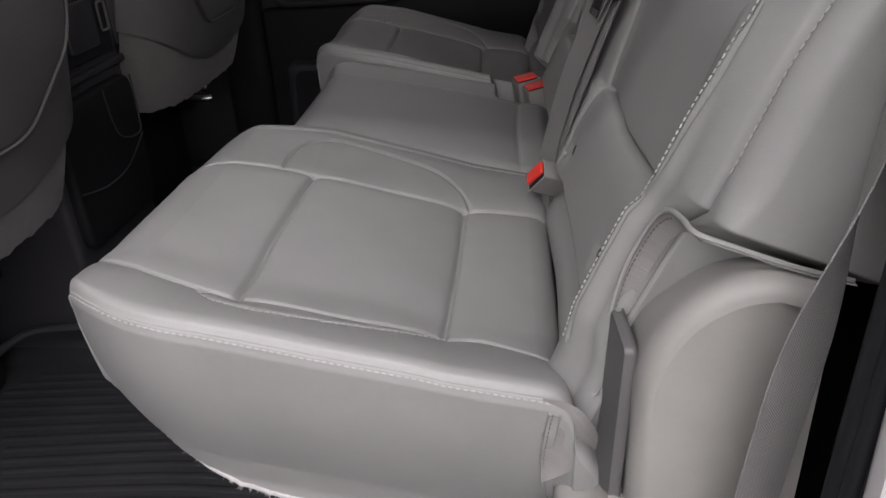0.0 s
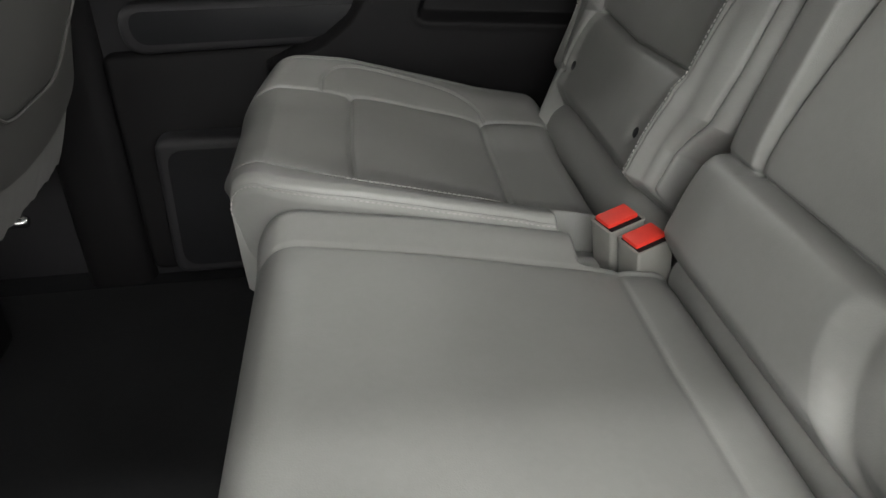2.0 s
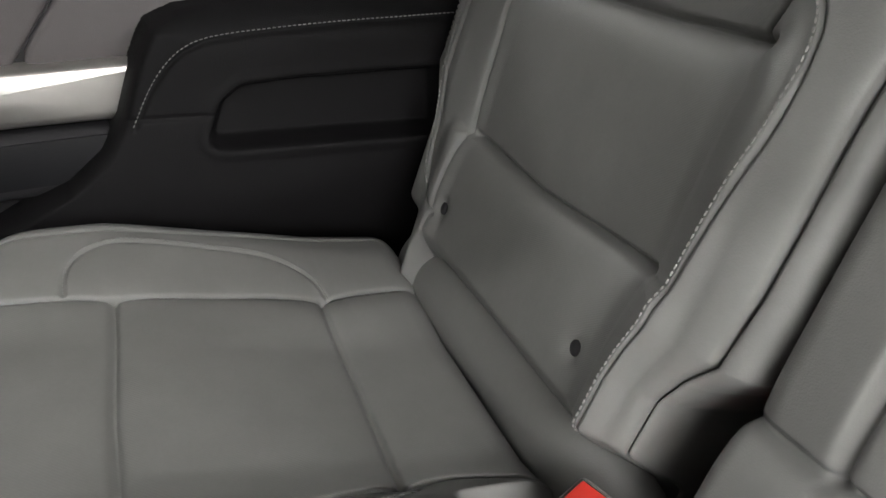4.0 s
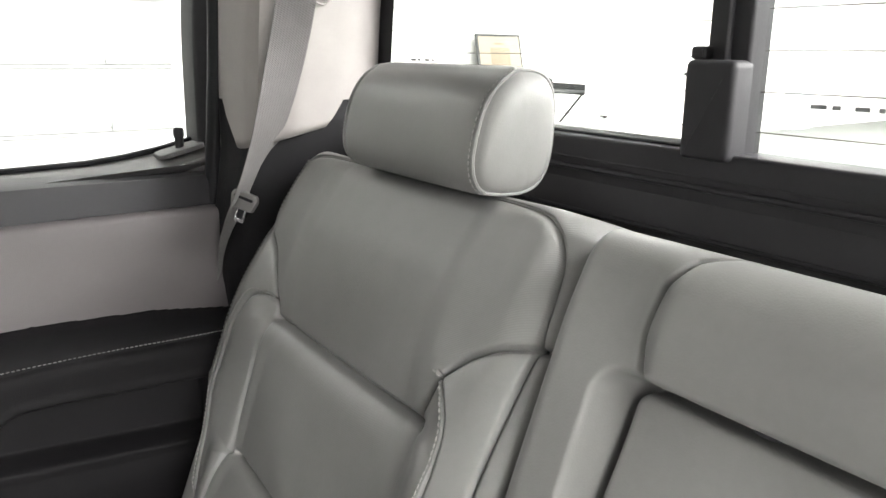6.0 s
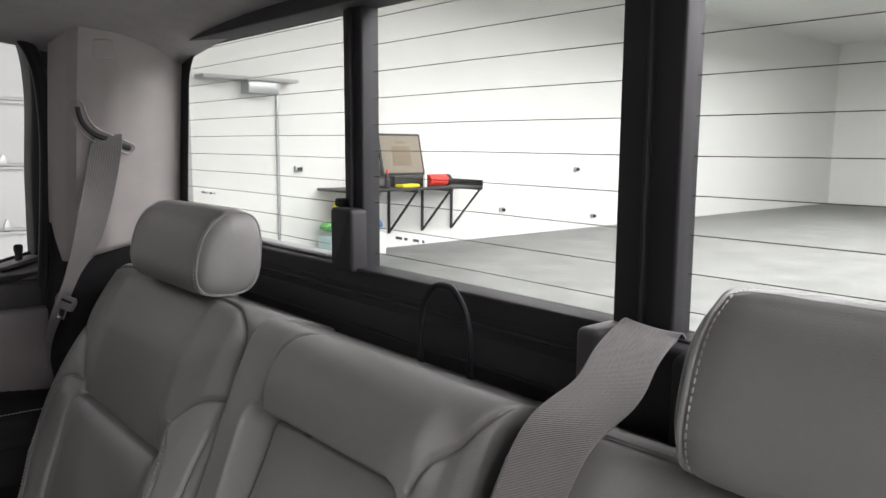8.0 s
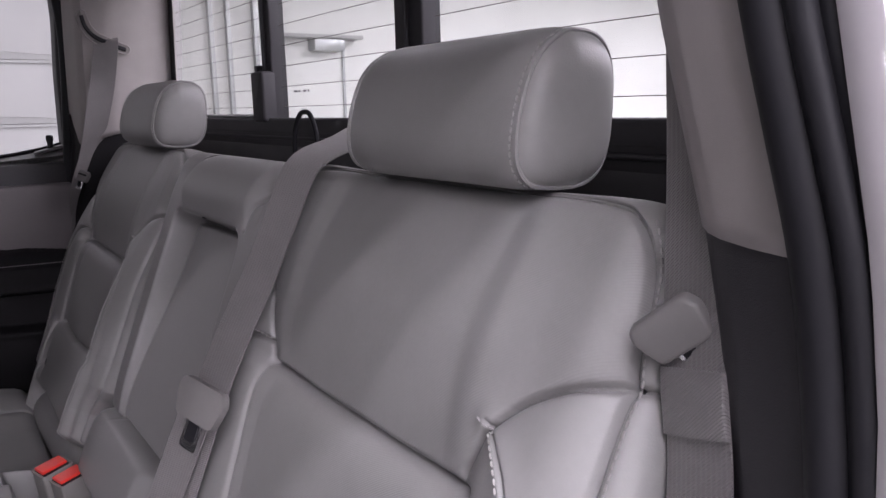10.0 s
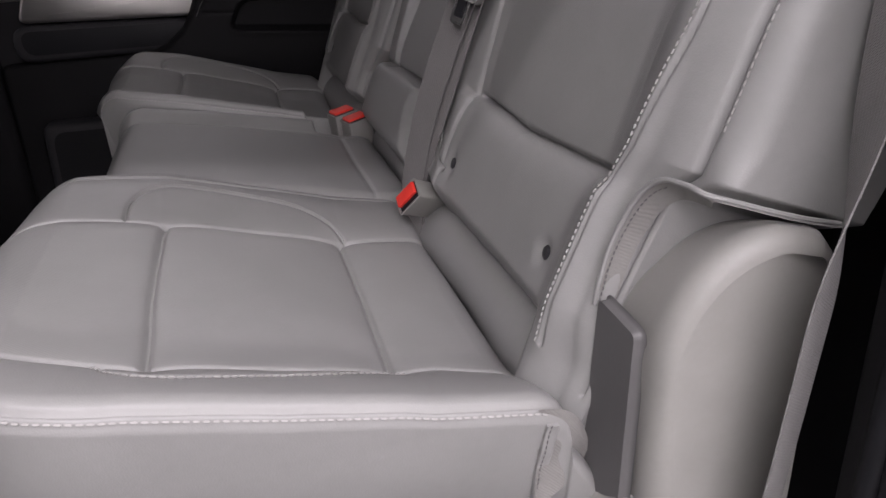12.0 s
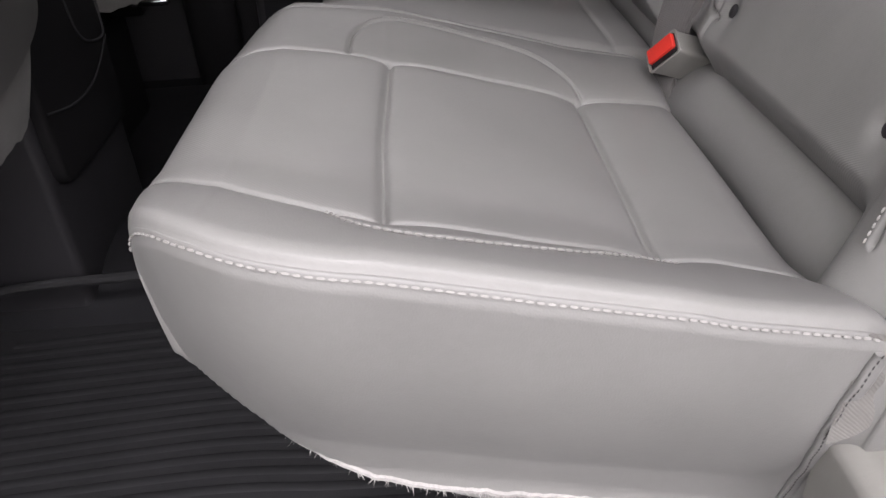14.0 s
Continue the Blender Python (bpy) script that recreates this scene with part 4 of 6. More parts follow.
front_seat(1.106, "shade-darkened grey leather front seat back with carpet skirt", 0.03)
front_seat(0.26, "shade-darkened grey leather front seat back with map pocket", 0.06)
cons = thing("center_console", (-0.9, MID, 0.0), "black plastic console between the front seats", "console")
part("body", *box(-1.5, -0.710, 0.545, 0.82, 0.0, 0.60, 0.014, 4), BLACK, cons)
# bay is a raised darker plate; its recess shade is in the colour
part("upper_bay_shade", *slab(rounded([(0.585, 0.478), (0.785, 0.478), (0.785, 0.585), (0.585, 0.585)], 0.012, 5), lambda a, b, c: (-0.710 + c, a, b), 0.012, 0.004), RUBBER, cons)
part("outlet_door", *slab(rounded([(0.645, 0.495), (0.735, 0.495), (0.735, 0.570), (0.645, 0.570)], 0.008, 5), lambda a, b, c: (-0.698 + c, a, b), 0.006, 0.003), BLACK, cons)
part("latch", *sweep([(-0.692, a, b) for a, b in rounded([(0.748, 0.515), (0.772, 0.515), (0.772, 0.560), (0.748, 0.560)], 0.006, 4)], circle(0.0022, 6), (1, 0, 0), True), DARKPLAS, cons, "grey latch loop")
part("ledge", *box(-0.720, -0.700, 0.552, 0.815, 0.452, 0.464, 0.003, 3), BLACK, cons)
part("lower_panel", *slab(rounded([(0.560, 0.20), (0.806, 0.20), (0.806, 0.435), (0.560, 0.435)], 0.03, 5), lambda a, b, c: (-0.710 + c, a, b), 0.016, 0.008), BLACKSOFT, cons)
part("panel_bead", *sweep(curve([(-0.692, 0.70, 0.43), (-0.691, 0.71, 0.36), (-0.691, 0.74, 0.335), (-0.691, 0.79, 0.33), (-0.692, 0.80, 0.36), (-0.692, 0.80, 0.43)], 6), circle(0.0018, 6), (1, 0, 0)), BLACK, cons)
part("panel_bead", *sweep(curve([(-0.692, 0.565, 0.30), (-0.690, 0.64, 0.285), (-0.690, 0.72, 0.29), (-0.692, 0.80, 0.325)], 6), circle(0.0015, 6), (1, 0, 0)), BLACK, cons)

# ---------------------------------------------------------------- rear bench: cushions
FLIP = lambda P: np.stack([P[..., 0], W - P[..., 1], P[..., 2]], -1)


def top_line(x):
    """Height of the cushion's middle from back to front."""
    return np.interp(x, [-0.45, -0.41, -0.36, -0.27, -0.18, -0.08, 0.0, 0.03], [0.420, 0.428, 0.428, 0.409, 0.378, 0.347, 0.330, 0.326])


ARC_IN = [(-0.304, 0.385), (-0.302, 0.420), (-0.290, 0.448), (-0.268, 0.465), (-0.24, 0.471), (-0.18, 0.466), (-0.125, 0.455), (-0.090, 0.428), (-0.078, 0.40)]
ARC_IN = [(q.x, q.y) for q in curve([(a, b, 0) for a, b in ARC_IN], 5)]
ARC_OUT = [(-0.297, 0.076), (-0.284, 0.061), (-0.268, 0.051), (-0.24, 0.049), (-0.205, 0.054), (-0.15, 0.068), (-0.08, 0.094)]
SEAM_OUT = [(0.03, 0.075), (-0.01, 0.092), (-0.05, 0.104), (-0.09, 0.103), (-0.156, 0.087), (-0.26, 0.077), (-0.30, 0.076), (-0.36, 0.083), (-0.50, 0.086)]
SEAM_IN = [(0.03, 0.412), (-0.09, 0.398), (-0.27, 0.380), (-0.36, 0.376), (-0.50, 0.376)]
SEAM_RIDGE = [(0.03, 0.505), (-0.2, 0.498), (-0.50, 0.488)]
EDGE = [(0.03, 0.002), (-0.50, 0.002)]
GROOVE_F = [(-0.266, 0.077), (-0.270, 0.2), (-0.267, 0.380)]
GROOVE_R = [(-0.090, 0.103), (-0.086, 0.25), (-0.086, 0.398)]


FAR_Y, FAR_K = 0.905, 0.878


def far_cushion(y):
    """Across the cab: the far cushion repeats the near one's cut, slightly narrower."""
    return FAR_Y + FAR_K * y


def cushion_surface(A, B, far=False):
    """World points of the cushion cover; A runs across, B from back to front, both as lengths along the cover."""
    x, dx = wrap(B, (-0.412 if far else -0.434) + 0.020 * (1 - smooth01(A / 0.11)) + 0.024 * smooth01((A - 0.34) / 0.17), 0.022, 0.036 + 0.019 * smooth01(A / 0.12), 0.028)
    y, dy = wrap(A, 0.0, 0.553, 0.018, 0.03)
    ro, ri = 0.155, 0.20
    co, ci = np.clip(-0.438 + ro - x, 0, ro), np.clip(-0.438 + ri - x, 0, ri)
    io, ii = ro - np.sqrt(ro * ro - co * co), ri - np.sqrt(ri * ri - ci * ci)
    k = y / 0.553
    y2 = y + io * (1 - k) ** 4 - ii * k ** 4
    hb = np.interp(x, [-0.41, -0.36, -0.31, -0.27, -0.2, -0.1, 0.0], [0.017, 0.018, 0.022, 0.023, 0.030, 0.040, 0.041])
    z = top_line(x) + hb * (1 - smooth01((y + 0.01) / 0.15)) + (0.002 + 0.35 * hb) * smooth01((y - 0.39) / 0.09) - 0.012 * smooth01((y - 0.50) / 0.05)
    d = np.minimum(seam_distance(B, A, SEAM_OUT), seam_distance(B, A, SEAM_IN))
    f = np.minimum.reduce([seam_distance(B, A, s) for s in (ARC_IN, ARC_OUT, EDGE, SEAM_RIDGE)])
    g = np.minimum(seam_distance(B, A, GROOVE_F), seam_distance(B, A, GROOVE_R))
    relief = 0.0045 * (1 - np.exp(-d / 0.011)) - 0.0055 * np.exp(-(d / 0.0022) ** 2) - 0.0045
    relief += 0.0013 * (1 - np.exp(-f / 0.007)) - 0.0028 * np.exp(-(f / 0.0020) ** 2) - 0.0013
    relief += 0.008 * (1 - np.exp(-g / 0.016)) - 0.004 * np.exp(-(g / 0.003) ** 2) - 0.008
    wav = 0.0012 * np.sin(23 * x + 5 * y) * np.sin(19 * y + 2)
    depth = dx + dy
    z = z - depth + (relief + wav) * np.clip(1 - depth / 0.03, 0, 1)
    y2 = y2 + 0.05 * np.clip(dy - 0.02, 0, 0.2) / 0.17 * np.where(A < 0.2, 1, -0.2)
    x2 = x + 0.11 * np.clip(dx - 0.04, 0, 0.2) / 0.18
    bulge = 0.008 * np.sin(np.clip((dy - 0.015) / 0.17, 0, 1) * math.pi) * np.where(A < 0.2, 1, 0)
    low = np.interp(x2, [-0.43, -0.40, -0.35, -0.30, -0.22, -0.15, 0.0], [0.33, 0.300, 0.246, 0.214, 0.178, 0.159, 0.151])
    if far:
        z = z + 0.014 * smooth01((y - 0.30) / 0.12)
        z = z - 0.05 * smooth01((x + 0.062) / 0.012) * (1 - smooth01((y - 0.055) / 0.02))
    return np.stack([x2, y2 - bulge, np.maximum(z, low)], -1)


def seat_cushion(far, cu):
    a = np.concatenate([np.linspace(-0.235, -0.03, 36)[:-1], np.linspace(-0.03, 0.56, 350)[:-1], np.linspace(0.56, 0.74, 26)])
    b = np.concatenate([np.linspace(0.20, 0.04, 14)[:-1], np.linspace(0.04, -0.46, 300)[:-1], np.linspace(-0.46, -0.66, 34)])
    A, B = np.meshgrid(a, b, indexing="ij")
    P = cushion_surface(A, B, far)
    if far:
        P[..., 1] = far_cushion(P[..., 1])
    Ac, Bc = (A[:-1, :-1] + A[1:, 1:]) / 2, (B[:-1, :-1] + B[1:, 1:]) / 2
    so = np.interp(-Bc, [-p[0] for p in SEAM_OUT], [p[1] for p in SEAM_OUT])
    si = np.interp(-Bc, [-p[0] for p in SEAM_IN], [p[1] for p in SEAM_IN])
    arc = np.interp(Bc, [p[0] for p in ARC_IN], [p[1] for p in ARC_IN], left=0, right=0)
    lab = np.full(Ac.shape, 1)
    lab[(Ac > so) & (Ac < si) & (Bc < -0.27)] = 2
    lab[(Ac > so) & (Ac < si) & (Bc >= -0.27)] = 3
    lab[(Ac > so) & (Ac < si) & (Bc > -0.094)] = 4
    lab[Ac >= si] = 5
    lab[(Ac >= si) & (Ac < arc)] = 6
    lab[Ac > 0.50] = 7
    lab[Ac < 0.002] = 8
    lab[(Bc < -0.49)] = 9
    upholster(P, lab, cu, {1: ("cushion_bolster", LEATHER, ""), 2: ("cushion_front_panel", PERF, "finely perforated leather"), 3: ("cushion_middle_panel", PERF, "finely perforated leather"),
                           4: ("cushion_rear_panel", PERF, "finely perforated leather"), 5: ("cushion_bolster", LEATHER, ""), 6: ("arched_panel", PERF, "finely perforated leather"),
                           7: ("cushion_edge", LEATHER, ""), 8: ("side_skirt", LEATHER, "smooth grey leather side"), 9: ("front_skirt", LEATHER, "")}, back=True)

    def on(line, off=0.0006, da=0.0, n=14):
        pts = curve([(p[0], p[1], 0) for p in line], n)
        Aq, Bq = np.array([[q.y + da for q in pts]]), np.array([[q.x for q in pts]])
        Q = cushion_surface(Aq, Bq, far)[0]
        Q[:, 2] += off
        if da < 0:
            Q[:, 1] -= off
        if far:
            Q[:, 1] = far_cushion(Q[:, 1])
        return [tuple(q) for q in Q]

    tagged(part("stitching", *stitches(on([(0.0, 0.0), (-0.1, 0.0), (-0.3, 0.0), (-0.43, 0.0)], 0.0010, -0.005, 30), 0.0042, 0.0017, 0.0010), THREAD, cu, "pale thread"), kind="stuff")
    tagged(part("stitching", *stitches(on(ARC_OUT, 0.0024, -0.004), 0.0042, 0.0016, 0.0010), THREAD, cu, "pale thread"), kind="stuff")
    tagged(part("stitching", *stitches(on(ARC_IN, 0.0012, 0.004), 0.003, 0.0016, 0.0006), LEATHER, cu, "grey thread"), kind="stuff")
    # rough felt hem along the lower edge of the side that shows
    rnd = random.Random(3)
    hem = []
    for i in range(90):
        t = i / 89
        q = cushion_surface(np.array([[-0.225]]), np.array([[0.0 - 0.47 * t]]))[0, 0]
        hem.append((q[0], far_cushion(q[1]) if far else q[1], q[2] - 0.001 + rnd.uniform(-0.0015, 0.0015)))
    if not far:
        part("felt_hem", *sweep(hem, circle(0.0024, 6), (0, 0, 1)), FELT, cu, "pale fuzzy felt hem")
        tuft = []
        for i in range(520):
            t = rnd.random()
            q = hem[int(t * 89)]
            d = Vector((rnd.uniform(-1, 1), rnd.uniform(-1, 0.4), rnd.uniform(-1.3, 0.2))).normalized() * rnd.uniform(0.004, 0.009)
            p0 = Vector(q)
            s = Vector((0.0004, 0.0002, 0))
            tuft.append(([tuple(p0 - s), tuple(p0 + s), tuple(p0 + d)], [(0, 1, 2)]))
        tagged(part("felt_fibres", *join(*tuft), FELT, cu, "loose felt fibres", smooth=False), kind="stuff")
    # cloth tab gathered behind the rear corner
    yy = lambda y: far_cushion(y) if far else y

    def tab(u, v):
        fold = 0.0009 * math.sin(u * 9 + 2 * v) * v + 0.0008 * math.sin(v * 9 + u * 4) + 0.0004 * math.sin(17 * v - 6 * u)
        return (-0.004 + 0.050 * u, yy(0.001 + 0.016 * u * u + fold - 0.003 * math.sin(math.pi * u) + 0.006 * v), 0.362 - 0.004 * u - 0.055 * u ** 3 - 0.095 * v + 0.045 * u * v)
    part("cloth_tab", *sheetgrid(tab, [i / 30 for i in range(31)], [i / 30 for i in range(31)]), CLOTH, cu, "creased woven cloth at the rear corner")
    bind = [cushion_surface(np.array([[-0.012 - 0.20 * i / 40]]), np.array([[0.004 - 0.006 * math.sin(i / 40 * 5)]]))[0, 0] for i in range(41)]
    bind = [(q[0] + 0.002, yy(q[1] - 0.0012 + 0.0006 * math.sin(i * 0.9)), q[2]) for i, q in enumerate(bind)]
    part("edge_binding", *sweep(bind, rounded([(-0.005, -0.0018), (0.005, -0.0018), (0.005, 0.0018), (-0.005, 0.0018)], 0.0015, 3), (1, 0, 0)), LEATHER, cu, "bound rear edge of the side")
    tagged(part("stitching", *stitches([(q[0] - 0.002, q[1] - 0.0022, q[2]) for q in bind], 0.0030, 0.0020, 0.0006), DARKPLAS, cu, "dark thread"), kind="stuff")
    part("frame_rail", *box(-0.12, 0.04, yy(0.24) - 0.02, yy(0.24) + 0.02, 0.0, 0.2, 0.01), BLACK, cu)
    part("frame_rail", *box(-0.12, 0.04, yy(0.45) - 0.02, yy(0.45) + 0.02, 0.0, 0.2, 0.01), BLACK, cu)
    part("base_pan", *box(-0.26, 0.05, yy(0.29) - 0.17, yy(0.29) + 0.2, 0.17, 0.20, 0.01), BLACK, cu)
    return cu


NEAR_SEAT = thing("rear_seat", (-0.2, 0.276, 0.17), "grey leather rear seat with headrest beside the open door", "seat", "rear bench seats")
FAR_SEAT = thing("rear_seat", (-0.2, 1.09, 0.17), "grey leather rear seat with headrest beside the closed door", "seat", "rear bench seats")
seat_cushion(False, NEAR_SEAT)
seat_cushion(True, FAR_SEAT)

# middle cushion, flat and plain
mc = thing("rear_seat", (-0.18, MID, 0.17), "grey leather middle rear seat with folded-up armrest", "seat", "rear bench seats")


def mid_surface(A, B):
    x, dx = wrap(B, -0.364, 0.042, 0.05, 0.02)
    y, dy = wrap(A, 0.535, 0.928, 0.02, 0.03)
    z = np.interp(x, [-0.39, -0.34, -0.2, -0.02, 0.03], [0.400, 0.403, 0.380, 0.343, 0.333])
    z = z - 0.004 * np.exp(-(y - 0.535) / 0.02) + 0.013 * np.exp(-((y - 0.888) / 0.026) ** 2)
    d = seam_distance(B, A, [(-0.012, 0.5), (-0.016, 0.7), (-0.012, 0.86)])
    f = seam_distance(B, A, [(0.05, 0.846), (-0.2, 0.850), (-0.6, 0.852)])
    z = z + 0.003 * (1 - np.exp(-d / 0.015)) - 0.0015 * np.exp(-(d / 0.003) ** 2)
    z = z + 0.003 * (1 - np.exp(-f / 0.010)) - 0.002 * np.exp(-(f / 0.0022) ** 2)
    z = z - 0.06 * smooth01((x + 0.052) / 0.012) * smooth01((y - 0.853) / 0.012)
    x2 = x + 0.09 * np.clip(dx - 0.04, 0, 0.2) / 0.18
    return np.stack([x2, y, np.maximum(z - dx - dy, 0.19)], -1)


a = np.concatenate([np.linspace(0.40, 0.53, 14)[:-1], np.linspace(0.53, 0.94, 150)[:-1], np.linspace(0.94, 1.06, 12)])
b = np.concatenate([np.linspace(0.12, 0.05, 8)[:-1], np.linspace(0.05, -0.40, 152)[:-1], np.linspace(-0.40, -0.58, 22)])
A, B = np.meshgrid(a, b, indexing="ij")
lab = np.where((B[:-1, :-1] + B[1:, 1:]) / 2 > -0.014, 1, np.where((B[:-1, :-1] + B[1:, 1:]) / 2 < -0.43, 3, 2))
lab[((A[:-1, :-1] + A[1:, 1:]) / 2 > 0.850) & (lab == 2)] = 4
upholster(mid_surface(A, B), lab, mc, {1: ("cushion_rear_panel", LEATHER, ""), 2: ("cushion_panel", LEATHER, ""), 3: ("front_skirt", LEATHER, ""), 4: ("cushion_border", LEATHER, "")}, back=True)
part("base_pan", *box(-0.33, 0.05, 0.56, 0.88, 0.15, 0.20, 0.01), BLACK, mc)

# ---------------------------------------------------------------- rear bench: backrests
BX, BZ = 0.045, 0.33
CA, SA = math.cos(radians(21)), math.sin(radians(21))


def back_point(y, s, n):
    """World points from across, up along the backrest, and out of it."""
    return np.stack([BX + SA * s - CA * n, y, BZ + CA * s + SA * n], -1)


YC = 0.24


def both(line):
    return [[(YC + q[0], q[1]) for q in line], [(YC - q[0], q[1]) for q in line]]


INS = [(0.152, -0.06), (0.150, 0.02), (0.147, 0.09), (0.141, 0.172), (0.143, 0.26), (0.149, 0.33), (0.157, 0.350), (0.168, 0.372), (0.188, 0.396), (0.218, 0.414), (0.252, 0.425), (0.30, 0.431)]
TEAR = [(0.156, 0.349), (0.180, 0.350), (0.200, 0.338), (0.212, 0.30), (0.216, 0.24), (0.212, 0.17), (0.198, 0.12), (0.178, 0.096), (0.142, 0.082)]
TEAR_LONG = [(0.166, 0.378), (0.188, 0.366), (0.207, 0.347), (0.215, 0.32), (0.215, 0.29), (0.208, 0.25), (0.201, 0.20), (0.197, 0.16), (0.195, 0.10), (0.192, 0.04)]

INS, TEAR, TEAR_LONG = ([(q.x, q.y) for q in curve([(a, b, 0) for a, b in line], 4)] for line in (INS, TEAR, TEAR_LONG))


def tears(far):
    return [both(TEAR)[1], both(TEAR_LONG)[0]] if far else [both(TEAR)[0], both(TEAR_LONG)[1]]


SIDE_SEAM = [(0.240, 0.02), (0.250, 0.2), (0.252, 0.40), (0.2515, 0.45), (0.248, 0.482), (0.240, 0.504), (0.227, 0.518), (0.207, 0.526), (0.15, 0.530), (0.0, 0.531)]
SIDE_SEAM = [(q.x, q.y) for q in curve([(a, b, 0) for a, b in SIDE_SEAM], 4)]
CROSS_T = [(YC - 0.165, 0.332), (YC - 0.06, 0.329), (YC + 0.06, 0.329), (YC + 0.149, 0.332)]
CROSS_L = [(YC - 0.158, 0.176), (YC, 0.168), (YC + 0.133, 0.174)]


def back_surface(A, S, far=False):
    s, ds = wrap(S, -0.5, 0.533, 0.1, 0.022)
    y, dy = wrap(A, YC - 0.278, YC + 0.278, 0.010 + 0.014 * smooth01((S - 0.18) / 0.06), 0.024)
    half_in = np.interp(s, [0.0, 0.105, 0.128, 0.15, 0.2, 0.35, 0.43, 0.49, 0.515, 0.533], [0.205, 0.210, 0.226, 0.250, 0.256, 0.256, 0.256, 0.255, 0.252, 0.243] if far else [0.250, 0.253, 0.254, 0.255, 0.256, 0.253, 0.251, 0.248, 0.236, 0.20])
    half_out = np.interp(s, [-0.05, 0.0, 0.10, 0.165, 0.190, 0.215, 0.35, 0.43, 0.49, 0.515, 0.533], [0.228, 0.232, 0.240, 0.248, 0.272, 0.300, 0.298, 0.286, 0.270, 0.256, 0.235]) if far else np.interp(s, [-0.05, 0.0, 0.10, 0.182, 0.193, 0.203, 0.35, 0.43, 0.49, 0.515, 0.533], [0.218, 0.221, 0.227, 0.233, 0.257, 0.277, 0.272, 0.262, 0.250, 0.238, 0.215])
    w = y - YC
    sc = np.where(w > 0, half_in, half_out) / 0.278
    t = np.abs(w) / 0.278
    y2 = YC + w * (1 - (1 - sc) * t ** (3 if far else 6))
    aw = np.abs(A - YC)
    slim = np.where((A > YC) == far, 1.0, 0.0)
    more = 0.026 * slim * (1 - smooth01((S - 0.30) / 0.05))
    n = 0.006 + 0.030 * smooth01((aw - 0.142 - more) / (0.055 - 0.5 * more)) * (1 - 0.66 * smooth01((s - 0.29) / 0.17)) - 0.018 * smooth01((aw - 0.215) / 0.06)
    n = n + 0.012 * np.exp(-((s - 0.40) / 0.09) ** 2) * (1 - smooth01((aw - 0.12) / 0.08)) - 0.010 * smooth01((s - 0.44) / 0.09)
    d_ins, d_side = (np.minimum.reduce([seam_distance(A, S, q) for q in lines]) for lines in (both(INS), both(SIDE_SEAM)))
    d_tear, d_long = (seam_distance(A, S, q) for q in tears(far))
    M = 2 * YC - A if far else A
    gt, gl = seam_distance(M, S, CROSS_T), seam_distance(M, S, CROSS_L)
    up = 0.35 * (1 - slim) + (0.65 + 0.35 * slim) * smooth01((S - 0.325) / 0.02)
    relief = 0.0050 * (np.exp(-d_side / 0.009) * -1) - 0.0065 * np.exp(-(d_side / 0.0021) ** 2)
    relief -= up * (0.0055 * np.exp(-d_ins / 0.009) + 0.0075 * np.exp(-(d_ins / 0.0021) ** 2))
    relief -= 0.0028 * np.exp(-d_tear / 0.007) + 0.0058 * np.exp(-(d_tear / 0.0020) ** 2)
    relief += 0.0030 * np.exp(-(d_long / 0.010) ** 2) - 0.0034 * np.exp(-(d_long / 0.0016) ** 2)
    soft = 0.004 + 0.7 * np.clip(aw - 0.145 - more, 0, 0.06)
    fade = 1 - smooth01((aw - 0.145 - more) / 0.05)
    wt, wl = smooth01(0.5 + (0.331 - S) / soft), smooth01(0.5 + (0.171 - S) / soft)
    relief += (wt * 0.021 * (1 - np.exp(-gt / 0.015)) + (1 - wt) * 0.006 * (1 - np.exp(-gt / 0.03))) * fade - 0.009 * np.exp(-(gt / 0.003) ** 2)
    relief += (wl * 0.016 * (1 - np.exp(-gl / 0.014)) + (1 - wl) * 0.004 * (1 - np.exp(-gl / 0.014))) * fade - 0.008 * np.exp(-(gl / 0.003) ** 2)
    relief = relief - 0.006 * (1 - smooth01((aw - 0.12 - more) / 0.03))
    for sg in (1, -1):
        dim = np.hypot(A - (YC + sg * 0.130), S - 0.094)
        relief = relief - 0.006 * np.exp(-(dim / 0.011) ** 2)
    n = n - 0.045 * (1 - smooth01((S - 0.015) / 0.05)) * (1 - smooth01((aw - 0.14) / 0.03)) - 0.07 * (1 - smooth01((S - 0.025) / 0.04)) * smooth01((aw - 0.14) / 0.04) * np.where(A > YC, 1, 0)
    n = n - (0.06 if far else 0.012) * (1 - smooth01((S - 0.03) / 0.05)) * smooth01((aw - 0.17) / 0.04) * np.where(A < YC, 1, 0)
    wav = 0.0012 * np.sin(21 * S + 4 * A) * np.sin(17 * A + 1)
    depth = ds + dy
    n = n + (relief + wav) * np.clip(1 - depth / 0.03, 0, 1) - depth
    return back_point(y2, s, n)


